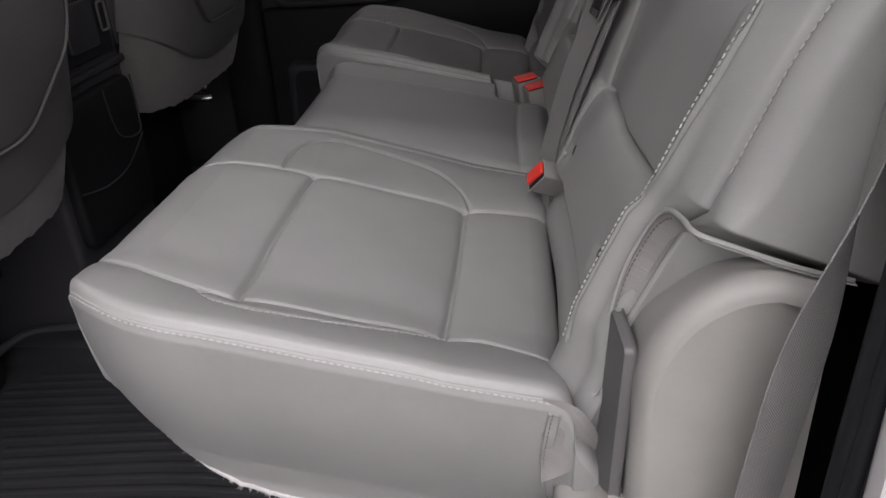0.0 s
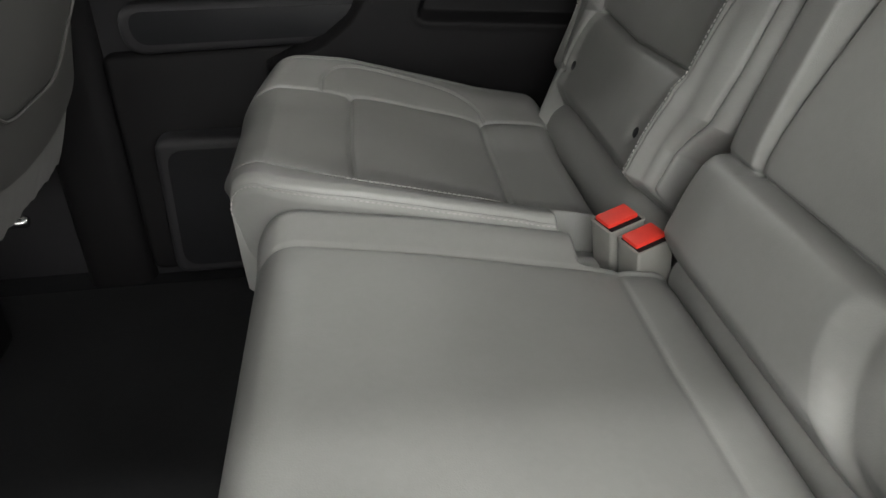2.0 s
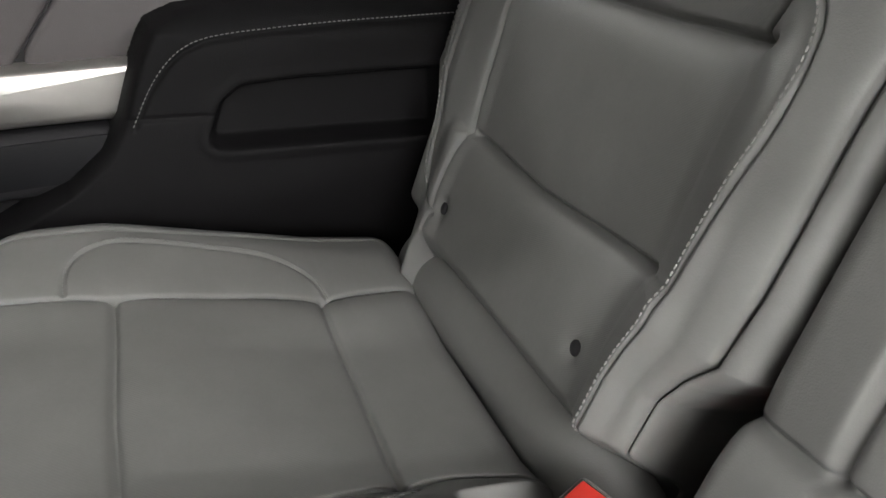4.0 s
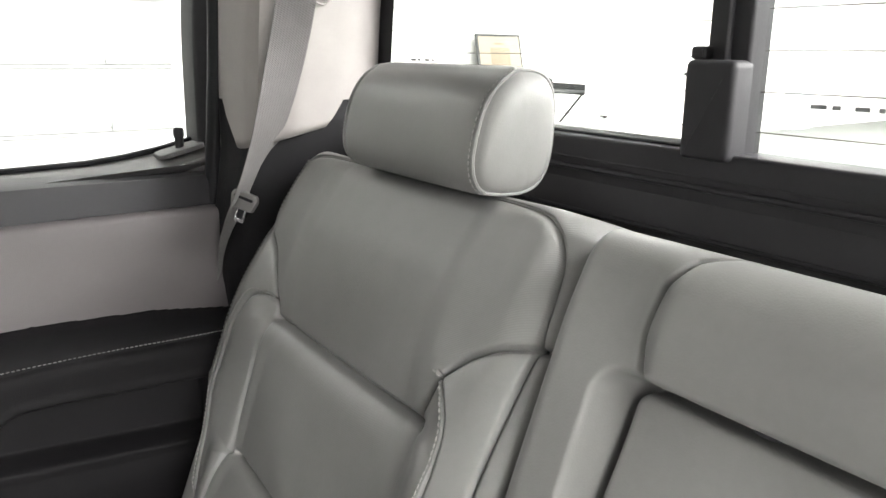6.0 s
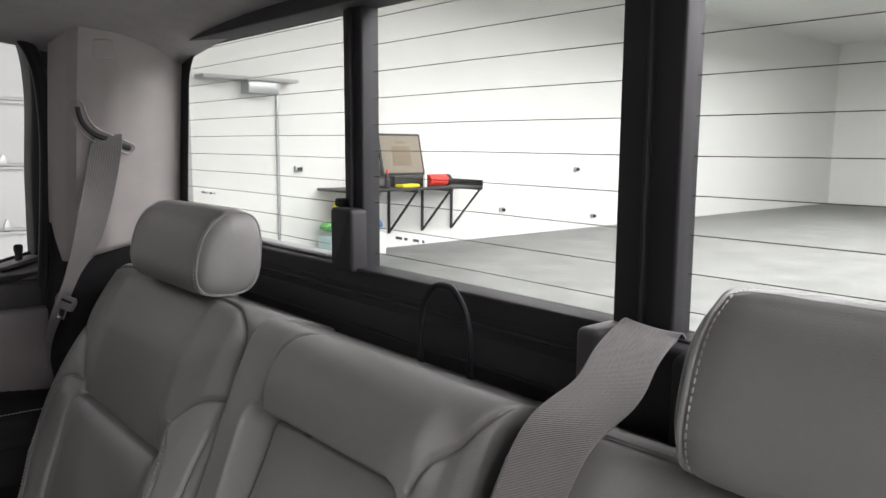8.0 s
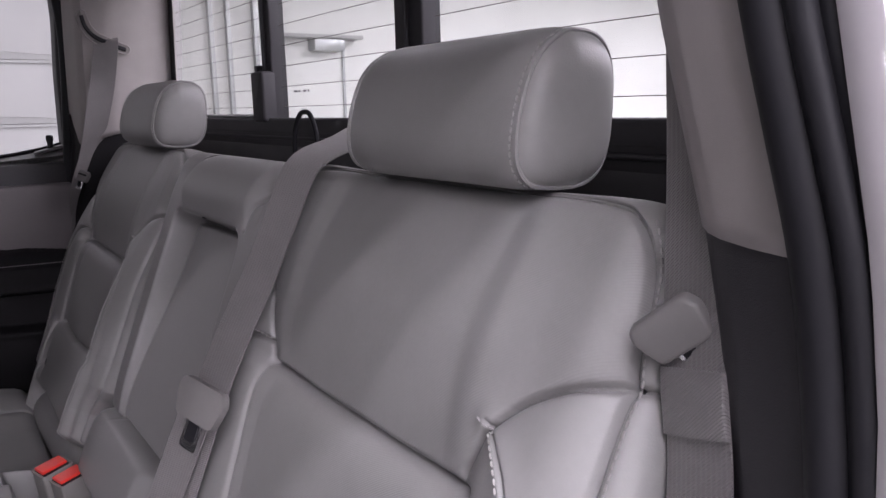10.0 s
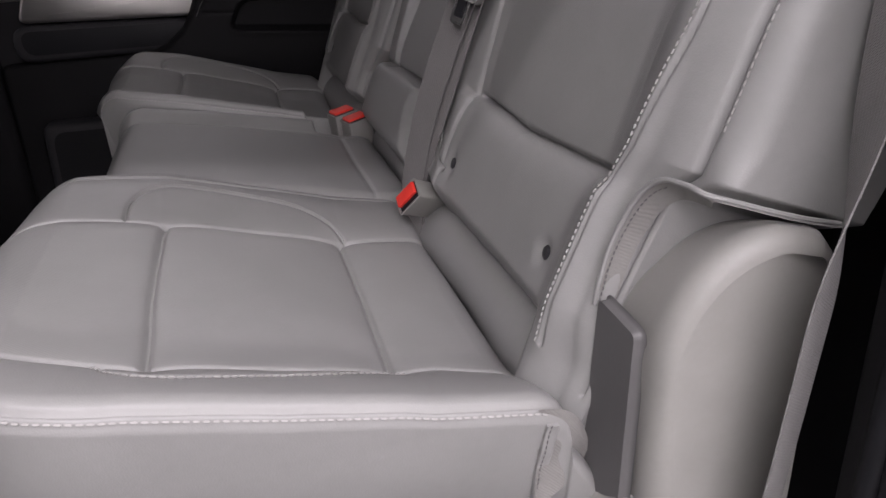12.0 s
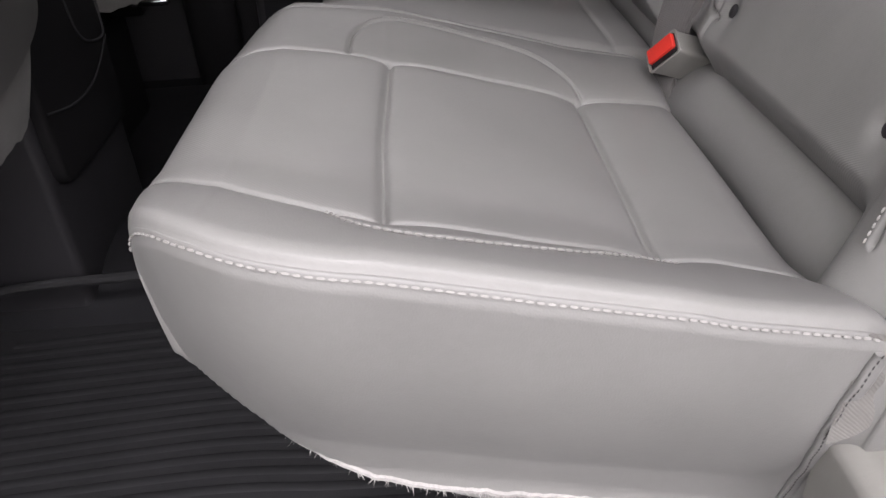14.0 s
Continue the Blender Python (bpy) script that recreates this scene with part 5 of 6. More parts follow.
def seat_backrest(far, bk):
    a = np.concatenate([np.linspace(YC - 0.39, YC - 0.29, 18)[:-1], np.linspace(YC - 0.29, YC + 0.29, 380)[:-1], np.linspace(YC + 0.29, YC + 0.39, 18)])
    b = np.concatenate([np.linspace(-0.06, 0.55, 390)[:-1], np.linspace(0.55, 0.655, 18)])
    A, S = np.meshgrid(a, b, indexing="ij")
    P = back_surface(A, S, far)
    if far:
        P = FLIP(P)
    Ac, Sc = (A[:-1, :-1] + A[1:, 1:]) / 2, (S[:-1, :-1] + S[1:, 1:]) / 2
    aw = np.abs(Ac - YC)
    ins = np.interp(Sc, [q[1] for q in INS], [q[0] for q in INS])
    ins = ins + np.where(((Ac > YC) == far) & (Sc < 0.331), 0.022, 0.0)
    wide = np.interp(Sc, [q[1] for q in TEAR][::-1], [q[0] for q in TEAR][::-1], left=0, right=0)
    slim = np.interp(Sc, [q[1] for q in TEAR_LONG][::-1], [q[0] for q in TEAR_LONG][::-1], left=0, right=0)
    tear = np.where((Ac > YC) != far, wide, slim)
    lab = np.full(Ac.shape, 1)
    lab[(aw < ins) & (Sc > 0.331)] = 2
    lab[(aw < ins) & (Sc <= 0.331)] = 3
    lab[(aw < ins) & (Sc < 0.171)] = 4
    lab[(aw >= ins) & (Ac > YC)] = 5
    lab[(aw >= ins) & (aw < tear) & (Ac < YC)] = 7
    lab[(aw >= ins) & (aw < tear) & (Ac > YC)] = 8
    lab[aw > 0.251] = 9
    lab[(aw > 0.251) & (Ac > YC)] = 10
    lab[Sc > 0.530] = 11
    no = dict(back=False) if not far else dict(back=True)
    upholster(P, lab, bk, {1: ("backrest_bolster", LEATHER, ""), 2: ("backrest_upper_panel", PERF, "finely perforated leather"), 3: ("backrest_middle_panel", PERF, "finely perforated leather"), 4: ("backrest_lower_panel", PERF, "finely perforated leather"),
                           5: ("backrest_bolster", LEATHER, ""), 7: ("bolster_inset", LEATHER, ""), 8: ("bolster_inset", LEATHER, ""), 9: ("side_panel", LEATHER, ""), 10: ("side_panel", LEATHER, ""),
                           11: ("top_cover", LEATHER, "")}, **no)

    def on(line, off=0.0007, n=12):
        pts = curve([(q[0], q[1], 0) for q in line], n)
        Q = back_surface(np.array([[q.x for q in pts]]), np.array([[q.y for q in pts]]), far)[0]
        Q = Q + off * np.array([-CA, 0, SA])
        if far:
            Q[:, 1] = W - Q[:, 1]
        return [tuple(q) for q in Q]
    seams = tears(far)
    for q in seams:
        wide_one = q is seams[0]
        off = (0.0065 if wide_one else -0.0042) * (1 if q[8][0] > YC else -1)
        tagged(part("stitching", *stitches(on([(p[0] + off, p[1] + (0.003 if wide_one else 0.0)) for p in q], 0.0022 if wide_one else 0.0014), 0.0038, 0.0016, 0.0009), THREAD, bk, "pale thread"), kind="stuff")
    for q in both([(0.258, 0.235), (0.259, 0.32), (0.259, 0.43), (0.256, 0.49), (0.246, 0.519)])[1:]:
        tagged(part("stitching", *stitches(on(q, 0.0014), 0.0042, 0.0016, 0.0009), THREAD, bk, "pale thread"), kind="stuff")
    part("piping", *sweep(on(both(SIDE_SEAM)[1][6:] + both(SIDE_SEAM)[0][6:-1][::-1], 0.0012, 3), circle(0.0019, 6), (0, 0, 1)), LEATHER, bk)
    for sg in (1, -1):
        c = on([(YC + sg * 0.130, 0.094), (YC + sg * 0.1301, 0.0941)], 0.0)[0]
        part("button", *revolve([(0.0075, -0.003), (0.0078, 0.0), (0.006, 0.0022), (0.002, 0.003)], lambda u, v, h, c=c: (c[0] - CA * h + SA * v, c[1] + u, c[2] + SA * h + CA * v), 16), BLACK, bk, "dark recessed button")
    # roll of leather where the backrest meets the cushion
    yy = lambda y: W - y if far else y
    prof = curve([(0.030, 0, 0.28), (0.020, 0, 0.318), (0.026, 0, 0.346), (0.044, 0, 0.366), (0.062, 0, 0.372), (0.085, 0, 0.36)], 6)
    part("lower_roll", *sheetgrid(lambda u, v: (prof[v].x - 0.002 * math.sin(9 * u), yy(0.030 + 0.450 * u), prof[v].z - 0.022 * float(smooth01((u - 0.76) / 0.24))), [i / 40 for i in range(41)], list(range(len(prof)))), LEATHER, bk, "rolled leather lower edge", flip=far)
    # headrest
    hy = lambda y: FAR_HEADREST - y if far else y
    hr = part("headrest", *headrest_cover(far, 0, 0.895), LEATHER, bk, "rounded grey leather headrest")
    for sg in (-1, 1):
        part("end_cap", *headrest_cover(far, sg, 0.895), LEATHER, hr)
        ring = [headrest_point(sg * 0.892, i / 40, 1.012) for i in range(40)]
        part("piping", *sweep([(p[0], hy(p[1]), p[2]) for p in ring], circle(0.0018, 6), (0, 1, 0), True), LEATHER, hr)
        ring2 = [headrest_point(sg * 0.855, i / 90, 1.004) for i in range(91)]
        tagged(part("stitching", *stitches([(p[0], hy(p[1]), p[2]) for p in ring2]), THREAD, hr, "pale thread"), kind="stuff")
        part("post", *sweep([(0.262, yy(YC + sg * 0.07), 0.74), (0.262, yy(YC + sg * 0.07), 0.85)], circle(0.006, 8), (1, 0, 0)), CHROME, hr)
    return bk


FAR_HEADREST = 1.3205


def headrest_point(v, u, k=1.0):
    a = 2 * math.pi * u
    c, s = math.cos(a), math.sin(a)
    f = (1 - min(1, abs(v)) ** 14) ** (1 / 3.0)
    e = 2 / 3.3
    px = math.copysign(abs(c) ** e, c) * 0.044
    pz = math.copysign(abs(s) ** e, s) * 0.055
    px += 0.010 * (pz / 0.055) ** 2 * (1 if c < 0 else -0.3) * 0.8
    px += 0.011 * (pz / 0.055) * min(1.0, max(0.0, -2.0 * c))
    f = f * k
    return (0.254 + px * f + 0.06 * pz * f, 0.2185 + 0.1265 * v, 0.876 + pz * f)


def headrest_cover(far, which, lim):
    """which 0: the middle roll; +-1: an end cap."""
    if which == 0:
        vs = list(np.linspace(-lim, lim, 30))
    else:
        vs = [which * q for q in (lim, 0.92, 0.94, 0.96, 0.975, 0.986, 0.993, 0.998, 1.0)]
    n = 64
    P = [[headrest_point(v, u / n) for u in range(n)] for v in vs]
    vv = [(p[0], FAR_HEADREST - p[1] if far else p[1], p[2]) for row in P for p in row]
    ff = []
    for i in range(len(vs) - 1):
        for j in range(n):
            q = (i * n + j, i * n + (j + 1) % n, (i + 1) * n + (j + 1) % n, (i + 1) * n + j)
            ff.append(q if (which >= 0) == (not far) else q[::-1])
    return vv, ff


seat_backrest(False, NEAR_SEAT)
seat_backrest(True, FAR_SEAT)

# middle backrest with a fold-down armrest
mb = mc


def mid_back(A, S):
    s, ds = wrap(S, -0.5, 0.53, 0.1, 0.03)
    y, dy = wrap(A, 0.488, 0.868, 0.018, 0.018)
    qx, qs = np.abs(A - 0.686) - 0.130 + 0.022, np.abs(S - 0.2) - 0.240 + 0.022
    sd = np.hypot(np.maximum(qx, 0), np.maximum(qs, 0)) + np.minimum(np.maximum(qx, qs), 0) - 0.022
    deep = 0.2 + 0.8 * smooth01((S - 0.14) / 0.28)
    inside = smooth01(-sd / 0.006) * deep * smooth01((S - 0.13) / 0.01)
    n = 0.026 - 0.034 * inside - 0.006 * smooth01((s - 0.45) / 0.08)
    n = n - 0.028 * np.exp(-((sd + 0.005) / 0.0042) ** 2) * deep * smooth01((S - 0.13) / 0.01)
    n = n + 0.014 * np.exp(-((S - 0.478) / 0.034) ** 2) * smooth01((A - 0.515) / 0.03) * smooth01((0.800 - A) / 0.03)
    seams = [[(0.545, 0.441), (0.530, 0.470), (0.512, 0.487), (0.495, 0.515), (0.478, 0.545), (0.60, 0.560), (0.70, 0.552), (0.756, 0.540), (0.778, 0.522), (0.789, 0.500), (0.790, 0.470), (0.784, 0.441)]]
    d = np.minimum.reduce([seam_distance(A, S, q) for q in seams])
    gl = seam_distance(A, S, [(0.600, 0.141), (0.72, 0.139), (0.89, 0.136)])
    gv = seam_distance(A, S, [(0.600, 0.141), (0.601, 0.105), (0.593, 0.078), (0.571, 0.050), (0.53, 0.02)])
    rel = 0.003 * (1 - np.exp(-d / 0.008)) - 0.006 * np.exp(-(d / 0.0022) ** 2)
    edge_y = np.interp(S, [0.02, 0.05, 0.078, 0.105, 0.141], [0.53, 0.571, 0.593, 0.601, 0.600])
    pad = smooth01((A - edge_y + 0.006) / 0.034)
    low = (1 - smooth01((S - 0.1365) / 0.004)) * pad
    rel = rel + low * (0.017 * (1 - np.exp(-gl / 0.012)) * (1 - 0.4 * np.exp(-gv / 0.02))) - 0.007 * pad * (1 - low) * np.exp(-gl / 0.02)
    rel = rel - 0.011 * np.exp(-(gl / 0.003) ** 2) - 0.0025 * np.exp(-(gv / 0.012) ** 2)
    rel = rel - 0.060 * (1 - smooth01((S + 0.01) / 0.062)) - 0.006
    depth = ds + dy
    n = n + rel * np.clip(1 - depth / 0.03, 0, 1) - depth - 0.006
    return back_point(y, s, n)


a = np.concatenate([np.linspace(0.40, 0.486, 14)[:-1], np.linspace(0.486, 0.868, 260)[:-1], np.linspace(0.868, 0.965, 14)])
b = np.concatenate([np.linspace(-0.06, 0.57, 400)[:-1], np.linspace(0.57, 0.66, 14)])
A, S = np.meshgrid(a, b, indexing="ij")
Ac, Sc = (A[:-1, :-1] + A[1:, 1:]) / 2, (S[:-1, :-1] + S[1:, 1:]) / 2
lab = np.where(Ac < 0.53, 1, np.where(Ac > 0.790, 2, np.where(Sc > 0.436, 3, 4)))
lab[(Sc < 0.139) & (Ac > 0.596)] = 5
upholster(mid_back(A, S), lab, mb, {1: ("side_border", LEATHER, ""), 2: ("side_border", LEATHER, ""), 3: ("top_roll", LEATHER, ""), 4: ("armrest", LEATHER, "folded-up armrest front"), 5: ("backrest_lower_panel", LEATHER, "")})
sp = [tuple(q) for q in back_point(np.array([0.686, 0.689, 0.698, 0.707, 0.710]), np.array([0.452, 0.445, 0.443, 0.445, 0.452]), np.array([0.004, 0.012, 0.015, 0.012, 0.004]))]
part("pull_strap", *sweep(curve(sp, 6), strap(0.009, 0.002), (SA, 0, CA)), BLACK, mb, "short dark pull strap")
prof = curve([(0.052, 0, 0.28), (0.046, 0, 0.320), (0.050, 0, 0.340), (0.060, 0, 0.351), (0.074, 0, 0.354), (0.10, 0, 0.34)], 6)
part("lower_roll", *sheetgrid(lambda u, v: (prof[v].x, 0.49 + 0.37 * u, prof[v].z), [i / 20 for i in range(21)], list(range(len(prof)))), LEATHER, mb)

# ---------------------------------------------------------------- belts and buckles


def buckle(c, aim, wide, words, across, hq=0.017):
    """Buckle whose mouth lies at c and whose body runs along aim."""
    b = thing("seat_belt_buckle", c, words, "belt buckle", "rear belt buckles")
    d = Vector(aim).normalized()
    s = Vector(across)
    s = (s - d * s.dot(d)).normalized()
    u = d.cross(s)
    o = Vector(c)
    place = lambda a, q, h: tuple(o + s * a + u * q - d * h)

    def shell(a0, a1, q0, q1, h0, h1, taper):
        poly = rounded([(a0, q0), (a1, q0), (a1, q1), (a0, q1)], 0.004, 4)
        cx, cq = (a0 + a1) / 2, (q0 + q1) / 2
        rings = [(h0, 1.0), (h0 + (h1 - h0) * 0.5, 1.0), (h1 - 0.002, taper), (h1, taper - 0.06)]
        vs = [place(cx + (p[0] - cx) * k, cq + (p[1] - cq) * k, -h) for h, k in rings for p in poly]
        m = len(poly)
        fs = [(i * m + j, i * m + (j + 1) % m, (i + 1) * m + (j + 1) % m, (i + 1) * m + j) for i in range(len(rings) - 1) for j in range(m)]
        fs.append(tuple(range((len(rings) - 1) * m, len(rings) * m)))
        fs.append(tuple(reversed(range(m))))
        return vs, fs
    h = wide / 2
    part("body", *shell(-h, h, -hq, hq, 0.0, 0.085, 0.86), PLASTIC, b)
    rim = rounded([(-h, -hq), (h, -hq), (h, hq), (-h, hq)], 0.004, 4)
    part("mouth_rim", *sweep([place(a, q, 0.0005) for a, q in rim], circle(0.0014, 6), tuple(d), True), PLASTIC, b)
    part("slot", *slab([(-h + 0.003, 0.0025 - hq), (h - 0.003, 0.0025 - hq), (h - 0.003, hq - 0.0025), (-h + 0.003, hq - 0.0025)], lambda a, q, k: place(a, q, k), 0.0012, 0.0004, 1), RUBBER, b, smooth=False)
    part("release_button", *slab(rounded([(-h + 0.0035, 0.0075 - hq), (h - 0.0035, 0.0075 - hq), (h - 0.0035, hq - 0.0025), (-h + 0.0035, hq - 0.0025)], 0.002, 3), lambda a, q, k: place(a, q, k + 0.0012), 0.004, 0.0012), RED, b, "red release button")
    part("stalk", *sweep([o + d * 0.08, o + d * 0.14], strap(0.03, 0.004), tuple(s)), WEBBING, b)
    return b


buckle((0.0065, 0.4265, 0.376), (0.88, 0.29, -0.36), 0.042, "grey buckle with red button lying on the cushion", (-0.60, 0.48, -0.64), 0.0128)
buckle((0.004, 0.908, 0.372), (0.12, 0.10, -1.0), 0.044, "grey buckle with red button between cushions", (-1, -0.35, -0.12))
buckle((0.022, 0.874, 0.366), (0.12, 0.10, -1.0), 0.044, "grey buckle with red button beside its twin", (-1, -0.35, -0.12))


def tongue(parent, o, d, s, k=1.0, slot=True):
    """Latch plate: plastic grip with a steel tip; d points to the tip, s across."""
    d, s = Vector(d).normalized(), Vector(s)
    s = (s - d * s.dot(d)).normalized()
    u = d.cross(s)
    s, d, u = s * k, d * k, u * k
    o = Vector(o)
    grip = rounded([(-0.033, -0.004), (-0.026, 0.022), (0.026, 0.022), (0.033, -0.004), (0.028, -0.016), (-0.028, -0.016)], 0.008, 4)
    g = part("latch_plate", *slab(grip[::-1], lambda a, b, c: tuple(o + s * a + d * b + u * (c - 0.005)), 0.011, 0.004), GRIP, parent, "grey plastic latch plate")
    if slot:
        part("slot_bar", *slab(rounded([(-0.024, -0.006), (0.024, -0.006), (0.024, 0.000), (-0.024, 0.000)], 0.002, 3), lambda a, b, c: tuple(o + s * a + d * b + u * (c + 0.0055)), 0.001, 0.0003), RUBBER, g)
    tip = rounded([(-0.012, 0.02), (0.012, 0.02), (0.012, 0.05), (-0.012, 0.05)], 0.004, 3)
    part("steel_tip", *slab(tip, lambda a, b, c: tuple(o + s * a + d * b + u * (c - 0.0012)), 0.0024, 0.0006), CHROME, g, "bright steel tongue")
    part("tip_window", *slab(rounded([(-0.0072, 0.020), (0.0072, 0.020), (0.0072, 0.042), (-0.0072, 0.042)], 0.003, 3), lambda a, b, c: tuple(o + s * a + d * b + u * (c - 0.0022)), 0.0044, 0.0004), RUBBER, g)
    return g


# middle belt over the near backrest, from its housing behind the seat
belt = thing("seat_belt", (0.33, 0.435, 0.86), "grey webbing middle belt with latch plate over the backrest", "seat belt", "rear belts")
up = [(0.352, 0.436, 0.845), (0.342, 0.436, 0.872), (0.325, 0.434, 0.871), (0.29, 0.425, 0.862), (0.250, 0.412, 0.848)]
down = [(0.414, 0.522, 0.030), (0.422, 0.47, 0.034), (0.420, 0.41, 0.040), (0.411, 0.35, 0.052), (0.410, 0.30, 0.057), (0.418, 0.24, 0.055), (0.432, 0.165, 0.050), (0.450, 0.09, 0.044), (0.460, 0.03, 0.036), (0.455, -0.02, 0.02)]
bp = up + [tuple(back_point(np.array(y), np.array(s), np.array(n))) for y, s, n in down]
part("webbing", *sweep(curve(bp, 8), ribbed(0.046, 0.0014), (-0.28, 0.94, 0.16)), WEBBING, belt)
low = [tuple(back_point(np.array(y), np.array(s), np.array(n))) for y, s, n in ((0.412, 0.285, 0.064), (0.426, 0.22, 0.063), (0.444, 0.15, 0.058), (0.456, 0.09, 0.050), (0.458, 0.03, 0.040), (0.455, -0.02, 0.025))]
part("webbing", *sweep(curve(low, 8), ribbed(0.046, 0.0014), (-0.28, 0.94, 0.16)), WEBBING, belt)
tongue(belt, tuple(back_point(np.array(0.400), np.array(0.284), np.array(0.067))), (-0.36, 0.06, -0.92), (-0.34, 0.92, 0.16), k=0.95)
hous = thing("belt_retractor_cover", (0.34, 0.43, 0.80), "black plastic belt retractor cover under the rear window", "belt cover")
part("body", *box(0.322, 0.375, 0.378, 0.492, 0.72, 0.866, 0.008, 3), BLACK, hous)
part("side_cheek", *box(0.312, 0.36, 0.466, 0.490, 0.74, 0.869, 0.006, 3), DARKPLAS, hous)
part("side_cheek", *box(0.312, 0.36, 0.350, 0.405, 0.74, 0.866, 0.010, 3), BLACK, hous)

# outer belts
far_belt = thing("seat_belt", (0.24, 1.42, 0.99), "grey shoulder belt hanging from its pillar slot", "seat belt", "rear belts")
fb = [(0.230, pillar_y(0.230, 1.02) + 0.02, 1.024), (0.227, pillar_y(0.227, 1.012) - 0.006, 1.014), (0.216, pillar_y(0.216, 0.94) - 0.010, 0.94), (0.200, pillar_y(0.200, 0.86) - 0.010, 0.86), (0.186, 1.412, 0.80), (0.172, 1.424, 0.76), (0.166, 1.445, 0.725), (0.168, 1.49, 0.66), (0.17, 1.54, 0.50), (0.17, 1.56, 0.33)]
part("webbing", *sweep(curve(fb, 8), ribbed(0.046, 0.0014), [Vector((0.82 - 0.1 * i / 72, -0.57 + 1.1 * float(smooth01(i / 40)), 0)).normalized() for i in range(73)]), WEBBING, far_belt)
tongue(far_belt, (0.168, 1.412, 0.758), (-0.3, 0.10, -0.95), (0.55, -0.8, -0.15), k=0.6)
slot = [(x, pillar_y(x, z) - 0.001, z) for x, z in ((0.188, 1.066), (0.194, 1.045), (0.209, 1.027), (0.231, 1.016), (0.250, 1.008), (0.264, 1.004))]
part("slot_mouth", *sweep(curve(slot, 8), circle(0.0042, 8, 0.8), (0.3, 0.2, 1)), RUBBER, far_belt, "black belt slot")
part("slot_rim", *sweep(curve([(x, pillar_y(x, z) - 0.001, z) for x, z in ((0.181, 1.066), (0.187, 1.076), (0.195, 1.072), (0.202, 1.051), (0.215, 1.034), (0.235, 1.024), (0.254, 1.016), (0.269, 1.010), (0.272, 1.002), (0.263, 0.995), (0.246, 1.000), (0.227, 1.007), (0.203, 1.019), (0.187, 1.040))], 6, True), circle(0.0018, 6), (0.4, 0.8, 0), True), PILLAR, far_belt)

near_belt = thing("seat_belt", (0.18, -0.06, 0.74), "grey shoulder belt beside the open door with sewn loop", "seat belt", "rear belts")
nb = [(0.262, 0.004, 1.10), (0.247, -0.003, 1.03), (0.233, -0.009, 0.94), (0.218, -0.025, 0.845), (0.202, -0.040, 0.75), (0.192, -0.053, 0.69), (0.168, -0.070, 0.57), (0.149, -0.080, 0.47), (0.139, -0.082, 0.38), (0.132, -0.078, 0.25), (0.128, -0.076, 0.05)]
part("webbing", *sweep(curve(nb, 8), ribbed(0.047, 0.0014), [Vector((-0.25 - 0.6 * float(smooth01((i - 44) / 14)), -0.97 + 0.47 * float(smooth01((i - 44) / 14)), 0)).normalized() for i in range(81)]), WEBBING, near_belt)
part("sewn_sleeve", *sweep(curve([(0.2005, -0.040, 0.748), (0.198, -0.043, 0.734), (0.195, -0.048, 0.716)], 6), rounded([(-0.0236, -0.0024), (0.0236, -0.0024), (0.0236, 0.0024), (-0.0236, 0.0024)], 0.002, 3), Vector((-0.25, -0.97, 0))), WEBBING, near_belt, "thick sewn sleeve")
tongue(near_belt, (0.196, -0.029, 0.768), (0.45, -0.5, -0.70), (0.15, -0.75, 0.55), k=0.68, slot=False)

# ---------------------------------------------------------------- moulded plastic trim beside the seat
lt = thing("lower_pillar_trim", (0.11, -0.06, 0.1), "domed grey plastic trim beside the rear seat", "trim")


def dome(u, v):
    # v round the profile from the front over the top to the back; u from the seat side to the door side
    a = math.pi * v
    if v < 0.3:
        x, z = 0.058, 0.06 + (0.40 - 0.06) * v / 0.3
    elif v < 0.75:
        t = (v - 0.3) / 0.45 * math.pi * 0.62
        x, z = 0.058 + 0.082 * (1 - math.cos(t)), 0.40 + 0.102 * math.sin(min(t, math.pi / 2)) - (0.02 * (t - math.pi / 2) if t > math.pi / 2 else 0)
    else:
        t = (v - 0.75) / 0.25
        x, z = 0.166 + 0.008 * t, 0.495 - 0.01 * t
    z = z - 0.022 * (1 - u) ** 1.5 * min(1.0, max(0.0, (v - 0.3) / 0.2))
    edge = max(0.0, (u - 0.72) / 0.28)
    y = 0.012 - (0.062 + 0.10 * (x - 0.058)) * u
    if edge > 0:
        r = 0.018
        th = edge * math.pi / 2
        y = 0.012 - (0.062 + 0.10 * (x - 0.058)) * 0.72 - r * math.sin(th)
        cx, cz = 0.14, 0.30
        n = Vector((x - cx, 0, (z - cz) * (1 if z > cz else 0)))
        n = n.normalized() if n.length > 0 else Vector((-1, 0, 0))
        x, z = x - n.x * r * (1 - math.cos(th)), z - n.z * r * (1 - math.cos(th))
    return (x, y, z)


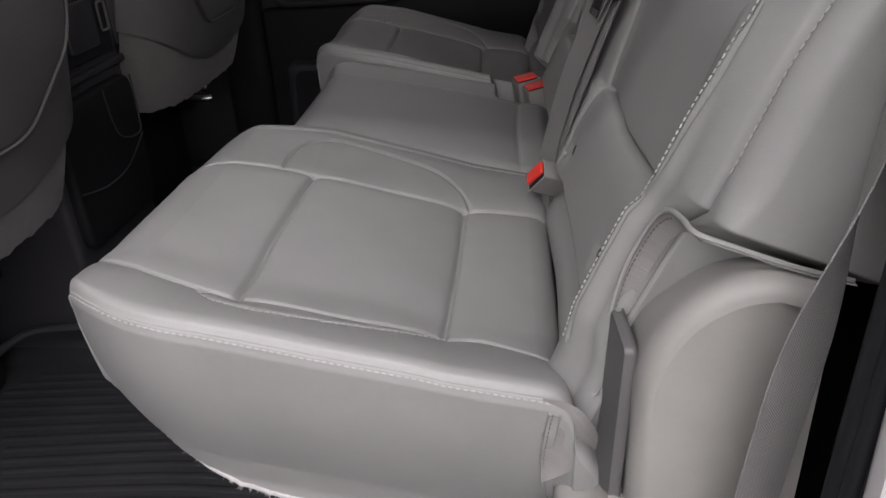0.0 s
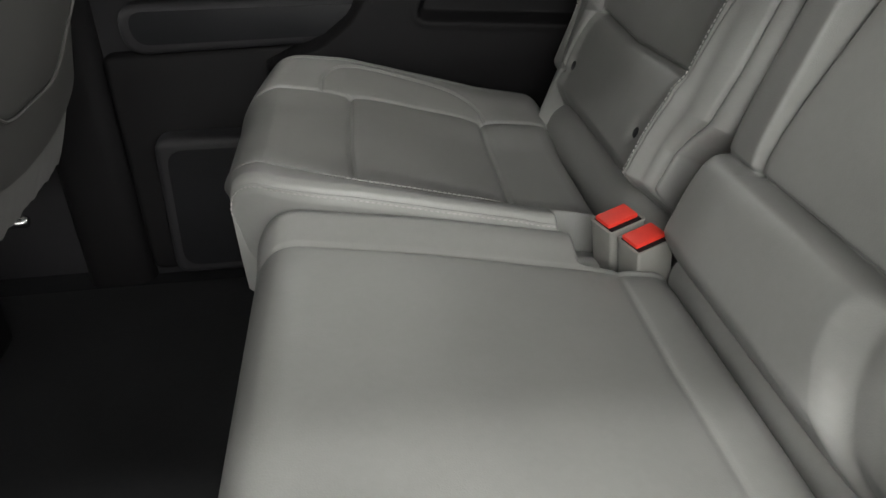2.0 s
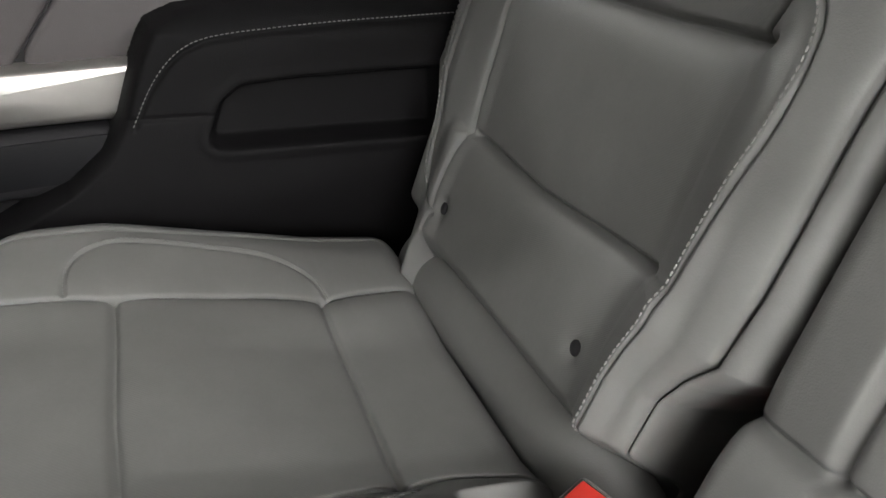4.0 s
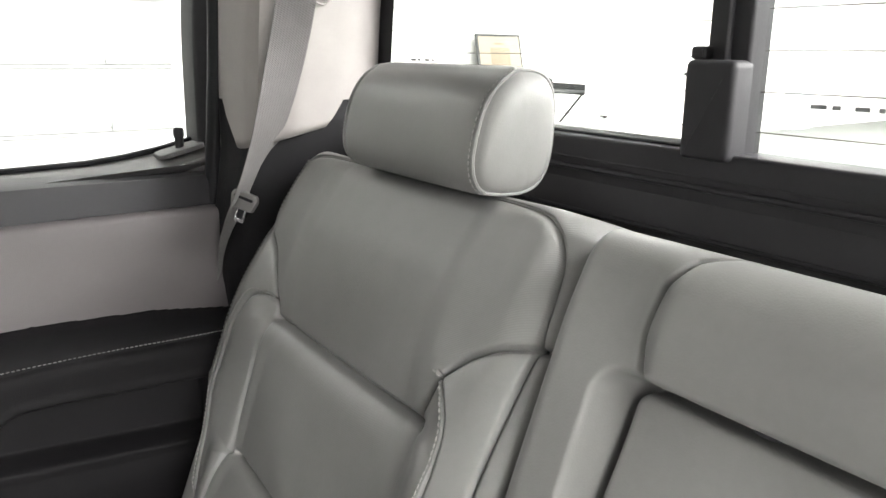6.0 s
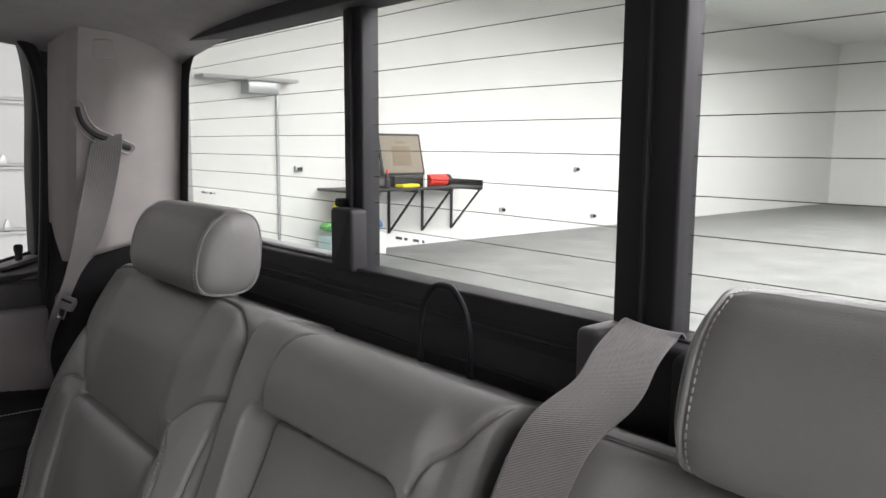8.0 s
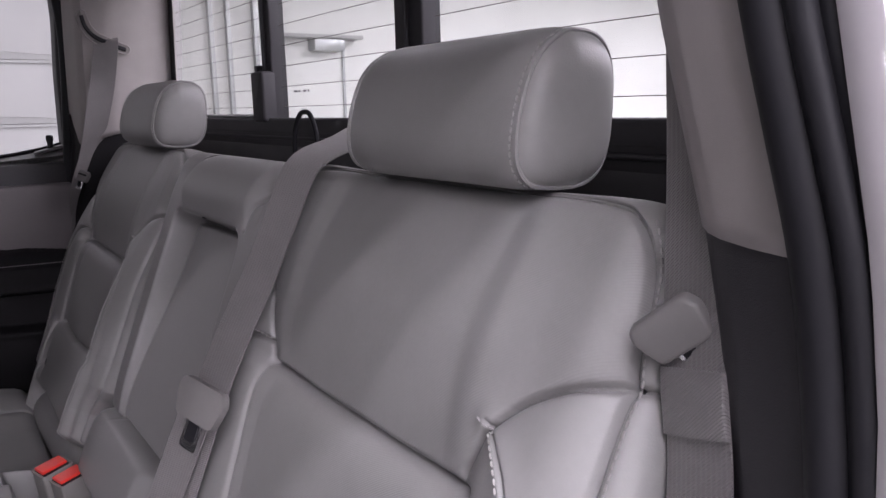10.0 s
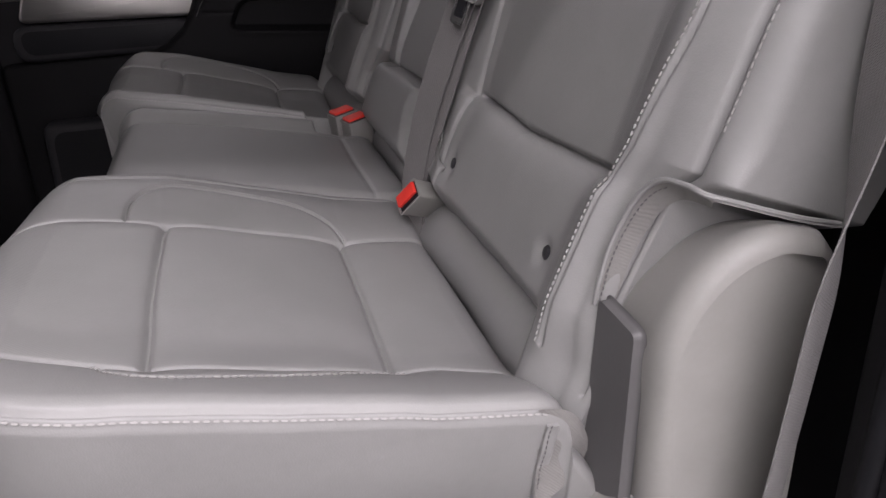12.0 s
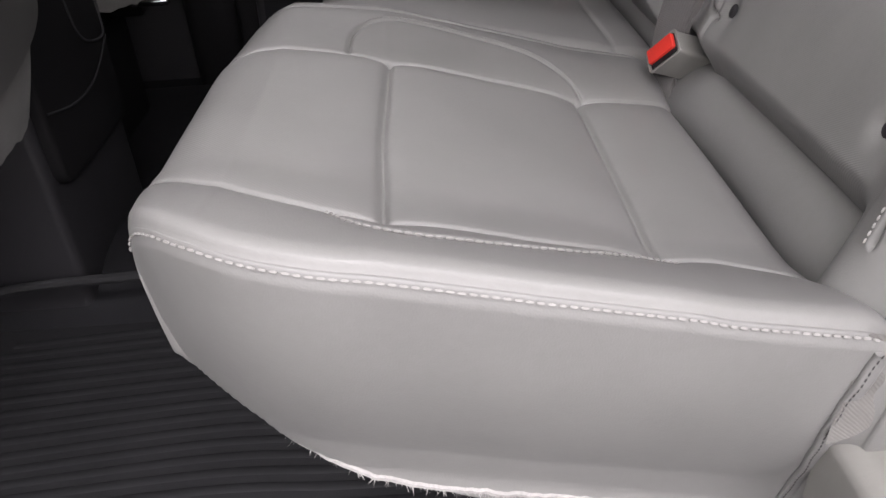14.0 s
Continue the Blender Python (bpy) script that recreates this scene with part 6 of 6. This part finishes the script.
vf = sheetgrid(dome, [i / 20 for i in range(21)], [i / 48 for i in range(49)])
part("dome_cover", *vf, PLASTIC, lt)
side = [dome(1.0, i / 48) for i in range(49)]
cen = [(0.175, side[0][1] - 0.001, q[2] * 0.98) for q in side]
vs = side + cen
part("outer_face", *(vs, [(i, i + 1, 49 + i + 1, 49 + i) for i in range(48)]), PLASTIC, lt)
part("front_plate", *slab(rounded([(-0.028, 0.255), (0.022, 0.255), (0.016, 0.434), (-0.026, 0.426)], [0.008, 0.004, 0.004, 0.006], 3)[::-1], lambda a, b, c: (0.047 + c + (b - 0.43) * 0.04 - 0.12 * (a - 0.013), a, b), 0.008, 0.003), DARKPLAS, lt, "dark grey front plate", flip=False)
FOOT = curve([(0.008, 0.19, 0), (0.008, 0.240, 0), (0.0095, 0.252, 0), (0.016, 0.2575, 0), (0.026, 0.260, 0), (0.036, 0.266, 0), (0.0425, 0.276, 0), (0.046, 0.290, 0)], 5)
part("foot", *slab(([(q.x, q.y) for q in FOOT] + [(0.060, 0.290), (0.060, 0.19)])[::-1], lambda a, b, c: (a, 0.03 - c, b), 0.062, 0.0025, 3), PLASTIC, lt)
# leather edge below the bolster with its woven hem band
FOLD = curve([(0.047, 0.022, 0.426), (0.050, 0.023, 0.441), (0.056, 0.022, 0.467), (0.064, 0.018, 0.491), (0.071, 0.009, 0.512), (0.077, -0.004, 0.524), (0.082, -0.022, 0.526), (0.087, -0.039, 0.524), (0.11, -0.043, 0.516), (0.15, -0.045, 0.502), (0.185, -0.044, 0.492)], 8)
HEM = lambda u: min(1.0, u / 0.1) * (1 - 0.75 * float(smooth01((u - 0.62) / 0.1)))
part("hem_band", *sheetgrid(lambda u, v: tuple(FOLD[u] + Vector((0.001 + 0.010 * v, -0.007 * v, -0.013 * v)) * HEM(u / (len(FOLD) - 1))), list(range(len(FOLD))), [0, 0.25, 0.5, 0.75, 1.0]), CLOTH, NEAR_SEAT, "woven hem band below the bolster")
part("bolster_hem", *sweep(FOLD, circle(0.0020, 8), (0, 0, 1)), LEATHER, NEAR_SEAT, "piped lower hem")
tagged(part("stitching", *stitches([tuple(q + Vector((0.001, -0.0035, -0.0045))) for q in FOLD[:42]], 0.003, 0.0016, 0.0006), DARKPLAS, NEAR_SEAT, "dark thread"), kind="stuff")
